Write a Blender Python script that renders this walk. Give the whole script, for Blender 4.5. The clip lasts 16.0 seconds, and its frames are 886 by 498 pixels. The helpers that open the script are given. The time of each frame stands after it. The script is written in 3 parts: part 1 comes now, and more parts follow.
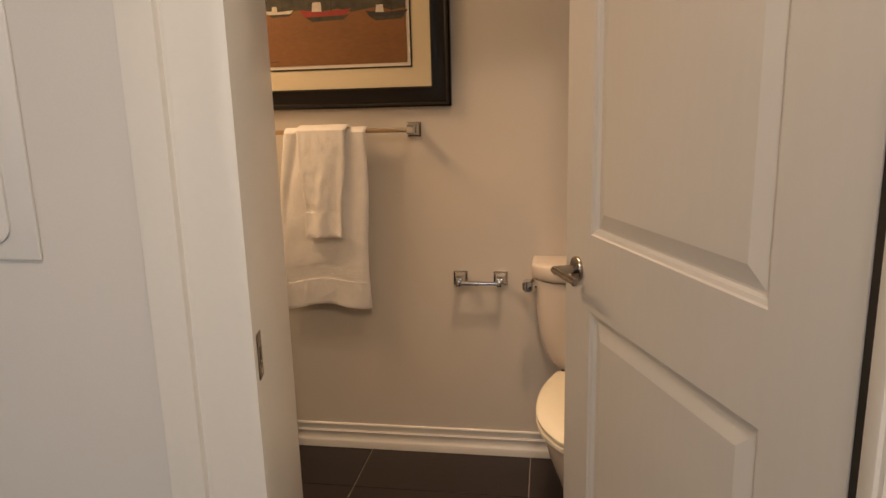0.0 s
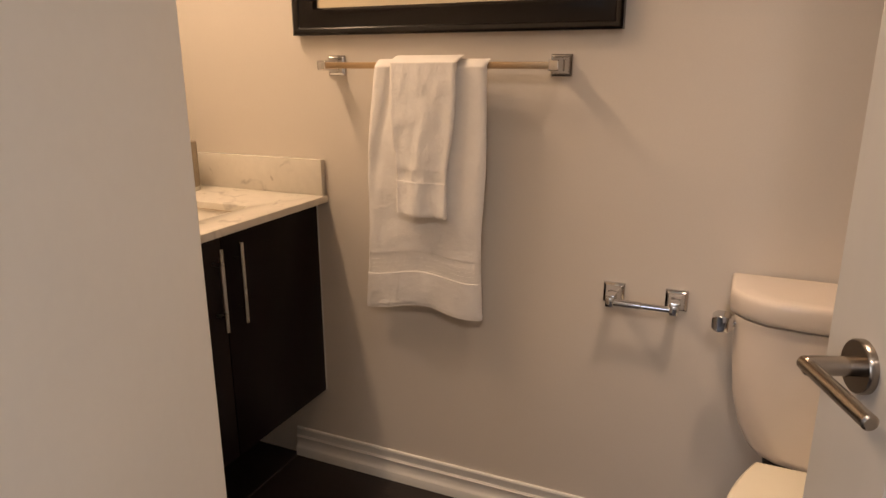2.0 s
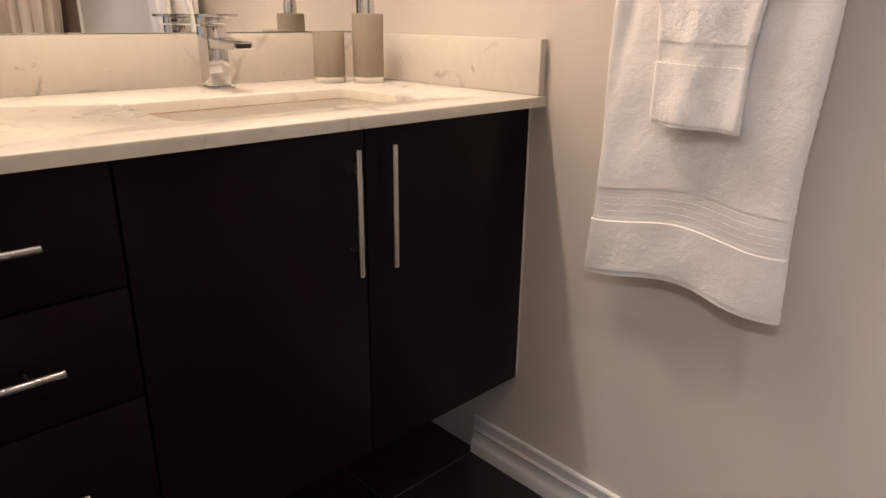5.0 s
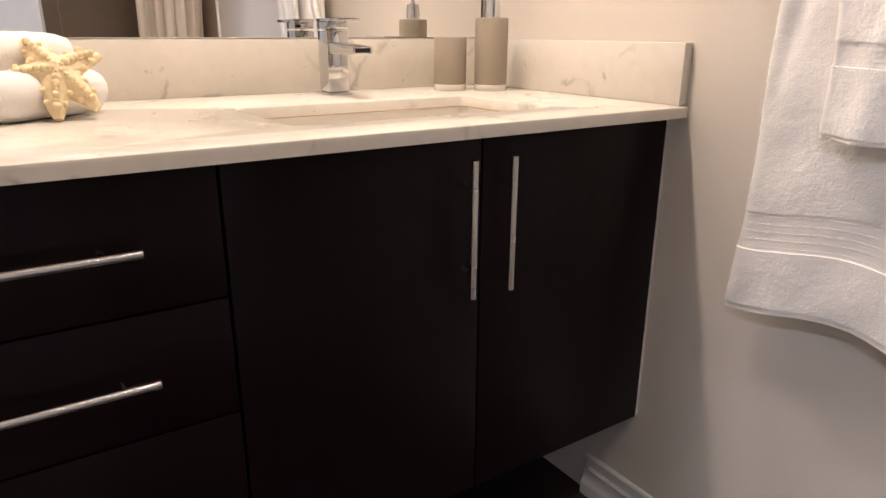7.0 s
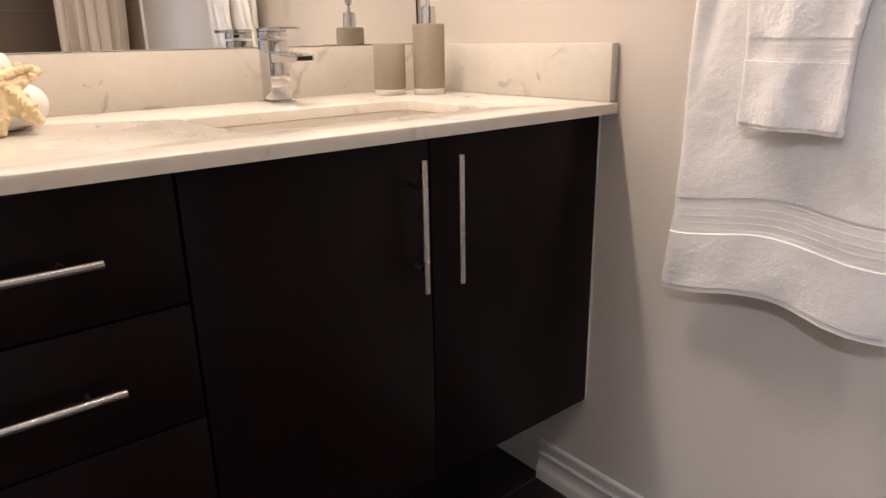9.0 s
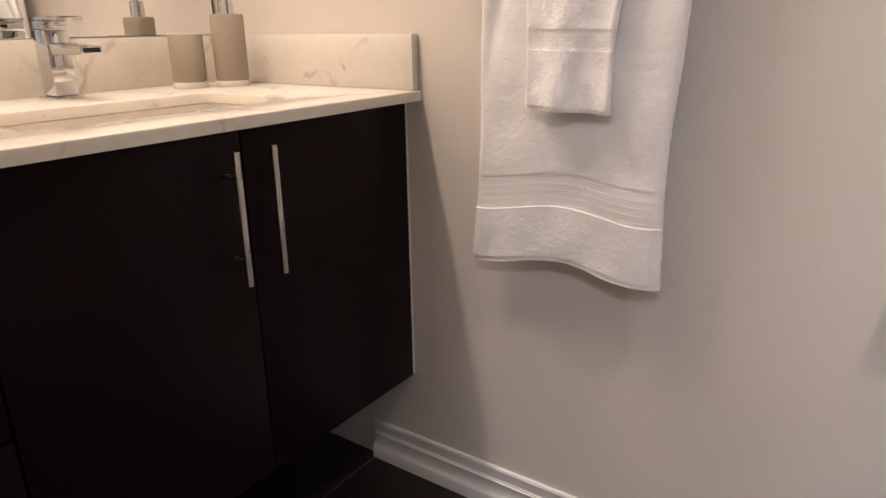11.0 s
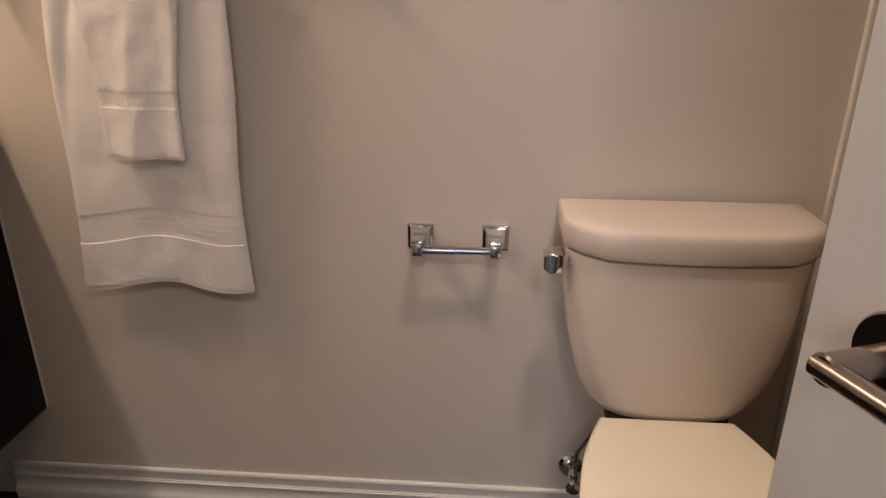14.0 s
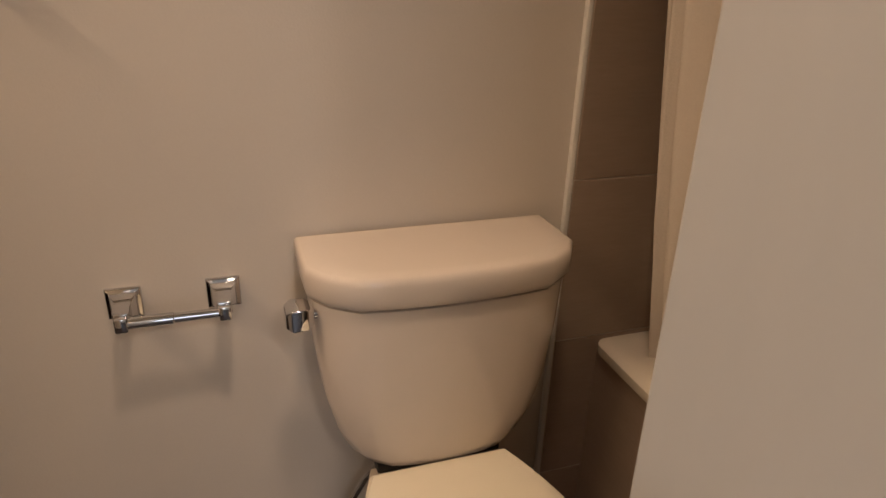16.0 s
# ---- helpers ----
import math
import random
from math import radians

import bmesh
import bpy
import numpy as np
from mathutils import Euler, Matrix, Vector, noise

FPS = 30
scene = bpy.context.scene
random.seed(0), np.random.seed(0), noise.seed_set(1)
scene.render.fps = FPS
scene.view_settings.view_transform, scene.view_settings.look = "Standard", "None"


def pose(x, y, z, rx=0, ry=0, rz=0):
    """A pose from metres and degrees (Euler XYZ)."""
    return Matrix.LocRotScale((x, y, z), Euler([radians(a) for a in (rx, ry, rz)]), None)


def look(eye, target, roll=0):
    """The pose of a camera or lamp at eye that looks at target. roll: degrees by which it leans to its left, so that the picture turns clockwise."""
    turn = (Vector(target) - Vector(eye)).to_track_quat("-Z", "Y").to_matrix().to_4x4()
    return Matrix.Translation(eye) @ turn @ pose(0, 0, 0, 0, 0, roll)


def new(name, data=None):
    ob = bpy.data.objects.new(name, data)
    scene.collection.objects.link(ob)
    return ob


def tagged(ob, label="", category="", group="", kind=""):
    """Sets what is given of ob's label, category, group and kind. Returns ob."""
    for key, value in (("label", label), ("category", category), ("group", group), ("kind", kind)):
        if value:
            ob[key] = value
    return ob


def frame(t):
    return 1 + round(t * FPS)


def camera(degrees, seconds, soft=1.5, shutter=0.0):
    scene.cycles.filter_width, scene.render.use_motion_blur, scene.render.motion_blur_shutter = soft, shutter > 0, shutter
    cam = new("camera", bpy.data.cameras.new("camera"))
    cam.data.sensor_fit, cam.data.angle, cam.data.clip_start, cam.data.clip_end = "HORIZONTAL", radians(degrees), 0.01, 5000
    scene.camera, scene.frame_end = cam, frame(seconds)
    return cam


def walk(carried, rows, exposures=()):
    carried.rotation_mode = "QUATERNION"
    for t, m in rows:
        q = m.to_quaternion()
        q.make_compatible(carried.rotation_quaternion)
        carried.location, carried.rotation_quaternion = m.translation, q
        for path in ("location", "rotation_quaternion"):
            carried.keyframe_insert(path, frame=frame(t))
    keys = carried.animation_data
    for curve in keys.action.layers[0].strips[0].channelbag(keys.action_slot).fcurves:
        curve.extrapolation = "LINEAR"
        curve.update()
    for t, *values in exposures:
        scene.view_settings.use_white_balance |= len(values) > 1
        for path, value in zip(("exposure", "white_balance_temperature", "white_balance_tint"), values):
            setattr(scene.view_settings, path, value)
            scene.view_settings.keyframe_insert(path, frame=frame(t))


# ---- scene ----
cam = camera(67.2, 16.0)
PATH = [
    (0, (0.153, 0.232, 1.326), (-0.159, 2.164, 0.914), -1.5),
    (0.5, (0.122, 0.446, 1.315), (-0.229, 2.371, 0.899), -0.7),
    (1, (0.105, 0.644, 1.302), (-0.295, 2.555, 0.871), -0.7),
    (1.5, (0.1, 0.859, 1.29), (-0.481, 2.712, 0.811), -0.9),
    (2, (0.079, 1.001, 1.26), (-0.7, 2.763, 0.725), -0.1),
    (2.5, (0.024, 1.141, 1.223), (-0.863, 2.836, 0.641), 0.1),
    (3, (-0.033, 1.263, 1.189), (-0.971, 2.916, 0.568), 0.4),
    (3.5, (-0.096, 1.361, 1.099), (-1.103, 2.978, 0.491), 1.7),
    (4, (-0.147, 1.43, 1.07), (-1.252, 2.968, 0.426), 2.2),
    (4.5, (-0.166, 1.512, 1.045), (-1.413, 2.932, 0.391), 1.3),
    (5, (-0.186, 1.568, 1.031), (-1.556, 2.871, 0.377), 0.6),
    (7.5, (-0.266, 1.622, 1.012), (-1.864, 2.655, 0.397), 0.1),
    (8, (-0.263, 1.616, 1.017), (-1.858, 2.657, 0.406), -0.6),
    (8.5, (-0.259, 1.596, 1.021), (-1.807, 2.704, 0.409), -0.8),
    (9, (-0.24, 1.582, 1.01), (-1.724, 2.78, 0.406), -1.1),
    (9.5, (-0.236, 1.569, 1.004), (-1.605, 2.892, 0.392), -1.0),
    (12, (-0.143, 1.526, 1.025), (-1.061, 3.175, 0.366), -0.8),
    (12.5, (-0.083, 1.497, 1.065), (-0.895, 3.195, 0.389), -0.6),
    (13, (-0.049, 1.447, 1.099), (-0.692, 3.214, 0.418), -0.5),
    (13.5, (-0.045, 1.399, 1.136), (-0.417, 3.227, 0.417), -0.3),
    (14, (-0.033, 1.379, 1.166), (-0.169, 3.238, 0.44), 0.2),
    (14.5, (-0.032, 1.373, 1.208), (0.129, 3.221, 0.461), 1.7),
    (15, (-0.035, 1.384, 1.216), (0.304, 3.204, 0.46), 2.1),
    (15.5, (-0.058, 1.441, 1.223), (0.438, 3.222, 0.458), 2.6),
    (16, (-0.003, 1.587, 1.222), (0.603, 3.316, 0.42), 2.0),
]
walk(cam, [(t, look(eye, target, roll)) for t, eye, target, roll in PATH], [(0.0, -0.66, 7500, 17), (1.0, -0.62, 7400, 16), (2.0, -0.46, 6450, 18), (3.0, -0.33, 5850, 18), (4.0, -0.1, 5350, 15), (5.0, 0.15, 5150, 14), (7.5, 0.36, 4820, 13), (9.5, 0.28, 4820, 13), (12.5, -0.12, 5350, 16), (13.5, -0.43, 5500, 17), (14.5, -0.62, 5750, 17), (16.0, -0.70, 6350, 16)])

# ---- light ----
world = bpy.data.worlds.new("world")
scene.world = world
world.use_nodes = True
sky = world.node_tree.nodes.new("ShaderNodeTexSky")
sky.sky_type = "NISHITA"
sky.sun_disc = False
sky.sun_elevation, sky.sun_rotation = radians(35), radians(200)
world.node_tree.links.new(sky.outputs[0], world.node_tree.nodes["Background"].inputs[0])
world.node_tree.nodes["Background"].inputs[1].default_value = 0.1


def area_lamp(name, x, y, z, target, size, power, colour, size_y=None):
    data = bpy.data.lights.new(name, "AREA")
    data.energy, data.color, data.size = power, colour, size
    data.shape = "DISK" if size_y is None else "RECTANGLE"
    if size_y:
        data.size_y = size_y
    ob = new(name, data)
    ob.matrix_world = look((x, y, z), target)
    return ob


WARM = (1.0, 0.70, 0.42)
area_lamp("ceiling_lamp", 0.14, 1.92, 2.385, (0.14, 1.921, 0), 0.13, 4.8, (1.0, 0.73, 0.50)).data.spread = radians(78)
area_lamp("vanity_lamp", -1.30, 2.06, 2.25, (-1.30, 2.061, 0), 0.07, 20, WARM, 0.62).matrix_world = pose(-1.30, 2.06, 2.25, 0, -12, 0)
area_lamp("hall_lamp", 0.25, 0.12, 2.385, (0.25, 0.121, 0), 0.22, 23, (1.0, 0.86, 0.72))
area_lamp("window_light", -0.55, -1.28, 1.45, (-0.4, 1.0, 1.2), 1.0, 13, (0.82, 0.91, 1.0), 1.3)

# ---- materials ----


def mat(name, colour, rough=0.5, metal=0.0, vary=0.06, scale=6.0, grain=120.0, bump=0.05, bump_scale=None, stretch=(1, 1, 1), rvary=0.06, spec=None, coat=0.0, object_random=0.0):
    """Principled surface with variation at two scales and a fine relief."""
    m = bpy.data.materials.new(name)
    m.use_nodes = True
    nt = m.node_tree
    nd, ln = nt.nodes, nt.links
    p = nd["Principled BSDF"]
    tc = nd.new("ShaderNodeTexCoord")
    mp = nd.new("ShaderNodeMapping")
    mp.inputs["Scale"].default_value = stretch
    ln.new(tc.outputs["Object"], mp.inputs[0])
    big, small = nd.new("ShaderNodeTexNoise"), nd.new("ShaderNodeTexNoise")
    big.inputs["Scale"].default_value, small.inputs["Scale"].default_value = scale, grain
    big.inputs["Detail"].default_value, small.inputs["Detail"].default_value = 4, 3
    for n in (big, small):
        ln.new(mp.outputs[0], n.inputs[0])
    mixf = nd.new("ShaderNodeMix")
    mixf.inputs[0].default_value = 0.4
    ln.new(big.outputs[0], mixf.inputs[2])
    ln.new(small.outputs[0], mixf.inputs[3])
    ramp = nd.new("ShaderNodeValToRGB")
    lo, hi = [max(0.0, c * (1 - vary)) for c in colour], [min(1.0, c * (1 + vary)) for c in colour]
    ramp.color_ramp.elements[0].position, ramp.color_ramp.elements[1].position = 0.3, 0.7
    ramp.color_ramp.elements[0].color, ramp.color_ramp.elements[1].color = (*lo, 1), (*hi, 1)
    ln.new(mixf.outputs[0], ramp.inputs[0])
    out = ramp.outputs[0]
    if object_random:
        info = nd.new("ShaderNodeObjectInfo")
        hsv = nd.new("ShaderNodeHueSaturation")
        rng = nd.new("ShaderNodeMapRange")
        rng.inputs[3].default_value, rng.inputs[4].default_value = 1 - object_random, 1 + object_random
        ln.new(info.outputs["Random"], rng.inputs[0])
        ln.new(rng.outputs[0], hsv.inputs["Value"])
        ln.new(out, hsv.inputs["Color"])
        out = hsv.outputs[0]
    ln.new(out, p.inputs["Base Color"])
    rr = nd.new("ShaderNodeMapRange")
    rr.inputs[3].default_value, rr.inputs[4].default_value = max(0.02, rough - rvary), min(1, rough + rvary)
    ln.new(big.outputs[0], rr.inputs[0])
    ln.new(rr.outputs[0], p.inputs["Roughness"])
    p.inputs["Metallic"].default_value = metal
    p.inputs["Coat Weight"].default_value = coat
    if spec is not None:
        p.inputs["Specular IOR Level"].default_value = spec
    if bump:
        b = nd.new("ShaderNodeBump")
        b.inputs["Strength"].default_value, b.inputs["Distance"].default_value = bump, 0.003
        if bump_scale:
            bn = nd.new("ShaderNodeTexNoise")
            bn.inputs["Scale"].default_value, bn.inputs["Detail"].default_value = bump_scale, 4
            ln.new(mp.outputs[0], bn.inputs[0])
            ln.new(bn.outputs[0], b.inputs["Height"])
        else:
            ln.new(small.outputs[0], b.inputs["Height"])
        ln.new(b.outputs[0], p.inputs["Normal"])
    return m


def marble_mat(name):
    """White marble with warm clouding, sparse grey veins and short dashes."""
    m = mat(name, (0.72, 0.675, 0.59), 0.10, vary=0.06, scale=5, grain=40, bump=0.0, rvary=0.04)
    nt = m.node_tree
    nd, ln = nt.nodes, nt.links
    p = nd["Principled BSDF"]
    base = p.inputs["Base Color"].links[0].from_socket
    tc = nd.new("ShaderNodeTexCoord")
    warp = nd.new("ShaderNodeTexNoise")
    warp.inputs["Scale"].default_value, warp.inputs["Detail"].default_value = 4, 5
    ln.new(tc.outputs["Object"], warp.inputs[0])
    add = nd.new("ShaderNodeMix")
    add.data_type = "VECTOR"
    add.inputs["Factor"].default_value = 0.25
    ln.new(tc.outputs["Object"], add.inputs[4])
    ln.new(warp.outputs["Color"], add.inputs[5])
    vor = nd.new("ShaderNodeTexVoronoi")
    vor.feature = "DISTANCE_TO_EDGE"
    vor.inputs["Scale"].default_value = 6.5
    ln.new(add.outputs[1], vor.inputs["Vector"])
    vein = nd.new("ShaderNodeMapRange")
    vein.inputs[1].default_value, vein.inputs[2].default_value, vein.inputs[3].default_value, vein.inputs[4].default_value = 0.0, 0.035, 1, 0
    ln.new(vor.outputs["Distance"], vein.inputs[0])
    gate = nd.new("ShaderNodeTexNoise")
    gate.inputs["Scale"].default_value, gate.inputs["Detail"].default_value = 11, 3
    ln.new(tc.outputs["Object"], gate.inputs[0])
    gr = nd.new("ShaderNodeMapRange")
    gr.inputs[1].default_value, gr.inputs[2].default_value = 0.50, 0.64
    ln.new(gate.outputs[0], gr.inputs[0])
    mul = nd.new("ShaderNodeMath")
    mul.operation = "MULTIPLY"
    ln.new(vein.outputs[0], mul.inputs[0])
    ln.new(gr.outputs[0], mul.inputs[1])
    half = nd.new("ShaderNodeMath")
    half.operation = "MULTIPLY"
    half.inputs[1].default_value = 0.58
    ln.new(mul.outputs[0], half.inputs[0])
    mx = nd.new("ShaderNodeMix")
    mx.data_type = "RGBA"
    ln.new(half.outputs[0], mx.inputs["Factor"])
    ln.new(base, mx.inputs[6])
    mx.inputs[7].default_value = (0.30, 0.27, 0.24, 1)
    fleck = nd.new("ShaderNodeTexNoise")
    fleck.inputs["Scale"].default_value, fleck.inputs["Detail"].default_value = 46, 2
    ln.new(add.outputs[1], fleck.inputs[0])
    fr = nd.new("ShaderNodeMapRange")
    fr.inputs[1].default_value, fr.inputs[2].default_value, fr.inputs[4].default_value = 0.68, 0.76, 0.45
    ln.new(fleck.outputs[0], fr.inputs[0])
    mx2 = nd.new("ShaderNodeMix")
    mx2.data_type = "RGBA"
    ln.new(fr.outputs[0], mx2.inputs["Factor"])
    ln.new(mx.outputs[2], mx2.inputs[6])
    mx2.inputs[7].default_value = (0.30, 0.25, 0.19, 1)
    ln.new(mx2.outputs[2], p.inputs["Base Color"])
    return m


WALL = mat("wall_paint", (0.665, 0.612, 0.54), 0.55, vary=0.025, scale=2.5, grain=260, bump=0.08)
HALL = mat("hall_paint", (0.70, 0.69, 0.67), 0.6, vary=0.02, scale=2, grain=260, bump=0.08)
CEIL = mat("ceiling_paint", (0.80, 0.79, 0.76), 0.8, vary=0.02, bump=0.15, grain=200)
TRIM = mat("trim_paint", (0.78, 0.765, 0.72), 0.32, vary=0.02, scale=4, grain=90, bump=0.03)
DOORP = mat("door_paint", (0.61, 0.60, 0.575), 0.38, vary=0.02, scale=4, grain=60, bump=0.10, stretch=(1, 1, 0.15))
ESPRESSO = mat("espresso_wood", (0.0078, 0.0037, 0.0046), 0.36, spec=0.11, vary=0.30, scale=4, grain=60, bump=0.03, stretch=(1, 1, 0.12), rvary=0.05)
CARCASS = mat("dark_carcass", (0.005, 0.003, 0.003), 0.5, spec=0.1, vary=0.2, bump=0.02)
MARBLE = marble_mat("marble")
CERAMIC = mat("bisque_ceramic", (0.74, 0.655, 0.56), 0.08, vary=0.015, scale=3, grain=20, bump=0.0, rvary=0.03, coat=0.3)
SEAT = mat("cream_plastic", (0.84, 0.775, 0.615), 0.22, vary=0.015, scale=3, grain=30, bump=0.0, rvary=0.04)
SINKW = mat("white_ceramic", (0.80, 0.76, 0.68), 0.12, vary=0.01, bump=0.0, rvary=0.03)
CHROME = mat("chrome", (0.64, 0.64, 0.65), 0.07, 1.0, vary=0.02, bump=0.0, rvary=0.03)
RAILM = mat("champagne_satin", (0.50, 0.37, 0.23), 0.33, 1.0, vary=0.06, grain=60, bump=0.0, rvary=0.03)
NICKEL = mat("brushed_nickel", (0.56, 0.53, 0.49), 0.27, 1.0, vary=0.06, grain=60, bump=0.0, rvary=0.03)
NICKEL_DARK = mat("satin_nickel", (0.33, 0.29, 0.25), 0.24, 1.0, vary=0.06, grain=250, bump=0.02, rvary=0.06)
TERRY = mat("white_terry", (0.86, 0.83, 0.79), 0.95, vary=0.04, scale=25, grain=420, bump=0.30, bump_scale=330, spec=0.1)
WOVEN = mat("woven_band", (0.84, 0.81, 0.765), 0.85, vary=0.05, scale=30, grain=500, bump=0.18, bump_scale=300, stretch=(0.3, 1, 2.2), spec=0.15)
FLOORT = mat("dark_wood_look_tile", (0.017, 0.0105, 0.0095), 0.42, vary=0.45, scale=4, grain=26, bump=0.18, stretch=(0.25, 9, 1), object_random=0.12)
GROUT = mat("grey_grout", (0.34, 0.30, 0.26), 0.9, vary=0.15, bump=0.3)
WALLT = mat("taupe_tile", (0.30, 0.225, 0.17), 0.30, vary=0.10, scale=4, grain=60, bump=0.02, stretch=(0.4, 0.4, 3), object_random=0.05)
WGROUT = mat("taupe_grout", (0.50, 0.43, 0.36), 0.9, vary=0.1, bump=0.2)
TUBM = mat("tub_enamel", (0.74, 0.67, 0.55), 0.16, vary=0.015, bump=0.0)
CURTAIN = mat("curtain_cloth", (0.70, 0.63, 0.54), 0.85, vary=0.05, scale=6, grain=300, bump=0.35, bump_scale=240, spec=0.15)
FRAME = mat("black_lacquer", (0.006, 0.0045, 0.0045), 0.25, spec=0.25, vary=0.3, scale=6, grain=70, bump=0.04, stretch=(0.3, 1, 1))
MATB = mat("cream_mat_board", (0.66, 0.57, 0.40), 0.85, vary=0.02, bump=0.05, grain=300)
MATW = mat("inner_mat_board", (0.70, 0.66, 0.58), 0.85, vary=0.02, bump=0.05, grain=300)
MATD = mat("dark_mat_edge", (0.035, 0.022, 0.02), 0.8, vary=0.1, bump=0.0)
SAND = mat("print_brown_water", (0.21, 0.090, 0.030), 0.7, vary=0.16, scale=3, grain=40, bump=0.0, stretch=(1, 1, 3))
LAND = mat("print_dark_shore", (0.05, 0.045, 0.03), 0.7, vary=0.6, scale=18, grain=50, bump=0.0)
PRED = mat("print_red", (0.30, 0.035, 0.03), 0.7, vary=0.15, scale=30, bump=0.0)
PWHITE = mat("print_white", (0.55, 0.50, 0.42), 0.7, vary=0.15, scale=30, bump=0.0)
PDARK = mat("print_dark", (0.03, 0.03, 0.03), 0.7, vary=0.3, scale=30, bump=0.0)
CAULK = mat("aged_sealant", (0.42, 0.31, 0.20), 0.6, vary=0.15, bump=0.0)
STONE = mat("taupe_resin", (0.33, 0.28, 0.21), 0.75, vary=0.06, scale=20, grain=200, bump=0.12)
CLEAR = mat("frosted_acrylic", (0.72, 0.68, 0.60), 0.12, vary=0.02, bump=0.0)
STAR = mat("starfish_skin", (0.80, 0.66, 0.40), 0.8, vary=0.12, scale=40, grain=160, bump=0.6, bump_scale=120)
# black for rubber parts, and for the painted shade in the hinge gap
BLACK = mat("black_rubber_and_shade", (0.012, 0.012, 0.012), 0.6, vary=0.2, bump=0.0)
PANELW = mat("white_enamel", (0.76, 0.76, 0.75), 0.4, vary=0.015, bump=0.04)
MIRROR = mat("mirror_silver", (0.88, 0.89, 0.88), 0.01, 1.0, vary=0.0, bump=0.0, rvary=0.0)
LENS = bpy.data.materials.new("lamp_lens")
LENS.use_nodes = True
LENS.node_tree.nodes["Principled BSDF"].inputs["Emission Color"].default_value = (1, 0.8, 0.6, 1)
LENS.node_tree.nodes["Principled BSDF"].inputs["Emission Strength"].default_value = 10

# ---- shape helpers ----


def part(name, bm, material, parent=None, label="", smooth=True):
    me = bpy.data.meshes.new(name)
    bmesh.ops.recalc_face_normals(bm, faces=bm.faces)
    bm.to_mesh(me)
    bm.free()
    me.materials.append(material)
    if smooth:
        for f in me.polygons:
            f.use_smooth = True
        me.set_sharp_from_angle(angle=radians(38))
    ob = new(name, me)
    if parent is not None:
        ob.parent = parent
    if label:
        tagged(ob, label)
    return ob


def thing(name, label, category, group="", m=None):
    ob = tagged(new(name), label, category, group)
    if m is not None:
        ob.matrix_basis = m
    return ob


def structure(name, bm, material, label, category):
    return tagged(part(name, bm, material), label, category, "", "structure")


def box(x0, x1, y0, y1, z0, z1, bevel=0.0, segs=2, bm=None):
    own = bmesh.new()
    bmesh.ops.create_cube(own, size=1)
    for v in own.verts:
        v.co = Vector(((x0 + x1) / 2 + v.co.x * (x1 - x0), (y0 + y1) / 2 + v.co.y * (y1 - y0), (z0 + z1) / 2 + v.co.z * (z1 - z0)))
    if bevel:
        bmesh.ops.bevel(own, geom=own.edges[:], offset=bevel, segments=segs, affect="EDGES", profile=0.5)
    if bm is None:
        return own
    join(bm, own)
    return bm


def join(bm, other, m=None):
    """Adds the faces of other to bm."""
    if m is not None:
        bmesh.ops.transform(other, matrix=m, verts=other.verts)
    made = {v: bm.verts.new(v.co) for v in other.verts}
    for f in other.faces:
        bm.faces.new([made[v] for v in f.verts])
    other.free()


def prism(outline, z0, z1, bevel=0.0):
    """An upright prism over a plan outline."""
    bm = bmesh.new()
    lo = [bm.verts.new((x, y, z0)) for x, y in outline]
    hi = [bm.verts.new((x, y, z1)) for x, y in outline]
    n = len(outline)
    bm.faces.new(lo)
    bm.faces.new(hi)
    for i in range(n):
        bm.faces.new((lo[i], lo[(i + 1) % n], hi[(i + 1) % n], hi[i]))
    if bevel:
        bmesh.ops.bevel(bm, geom=bm.edges[:], offset=bevel, segments=2, affect="EDGES", profile=0.5)
    return bm


def loft(rings, cap=True):
    """Skin over rings of equal count."""
    bm = bmesh.new()
    rows = [[bm.verts.new(p) for p in r] for r in rings]
    n = len(rows[0])
    for a, b in zip(rows, rows[1:]):
        for i in range(n):
            bm.faces.new((a[i], a[(i + 1) % n], b[(i + 1) % n], b[i]))
    if cap:
        bm.faces.new(rows[0])
        bm.faces.new(rows[-1])
    return bm


def lathe(profile, segs=28, m=None):
    """Turned shape about z from (radius, height) pairs."""
    bm = loft([[(max(r, 1e-4) * math.cos(2 * math.pi * i / segs), max(r, 1e-4) * math.sin(2 * math.pi * i / segs), z) for i in range(segs)] for r, z in profile])
    if m is not None:
        bmesh.ops.transform(bm, matrix=m, verts=bm.verts)
    return bm


def rod(a, b, r, segs=16, edge=0.15):
    """A round bar from a to b with softened ends."""
    a, b = Vector(a), Vector(b)
    d = b - a
    c = r * edge
    m = Matrix.Translation(a) @ d.to_track_quat("Z", "Y").to_matrix().to_4x4()
    return lathe([(r - c, 0), (r, c), (r, d.length - c), (r - c, d.length)], segs, m)


def tube(points, r, segs=10):
    """A round pipe along points."""
    pts = [Vector(p) for p in points]
    rings = []
    for i, p in enumerate(pts):
        d = (pts[min(i + 1, len(pts) - 1)] - pts[max(i - 1, 0)]).normalized()
        q = d.to_track_quat("Z", "Y").to_matrix()
        rings.append([p + q @ Vector((r * math.cos(2 * math.pi * k / segs), r * math.sin(2 * math.pi * k / segs), 0)) for k in range(segs)])
    return loft(rings)


def along(profile, a, b):
    """A moulding: profile of (out, up) pairs swept straight from a to b; out lies to the right of the way."""
    a, b = Vector(a), Vector(b)
    d = (b - a).normalized()
    out = Vector((d.y, -d.x, 0))
    return loft([[p + out * o + Vector((0, 0, u)) for o, u in profile] for p in (a, b)])


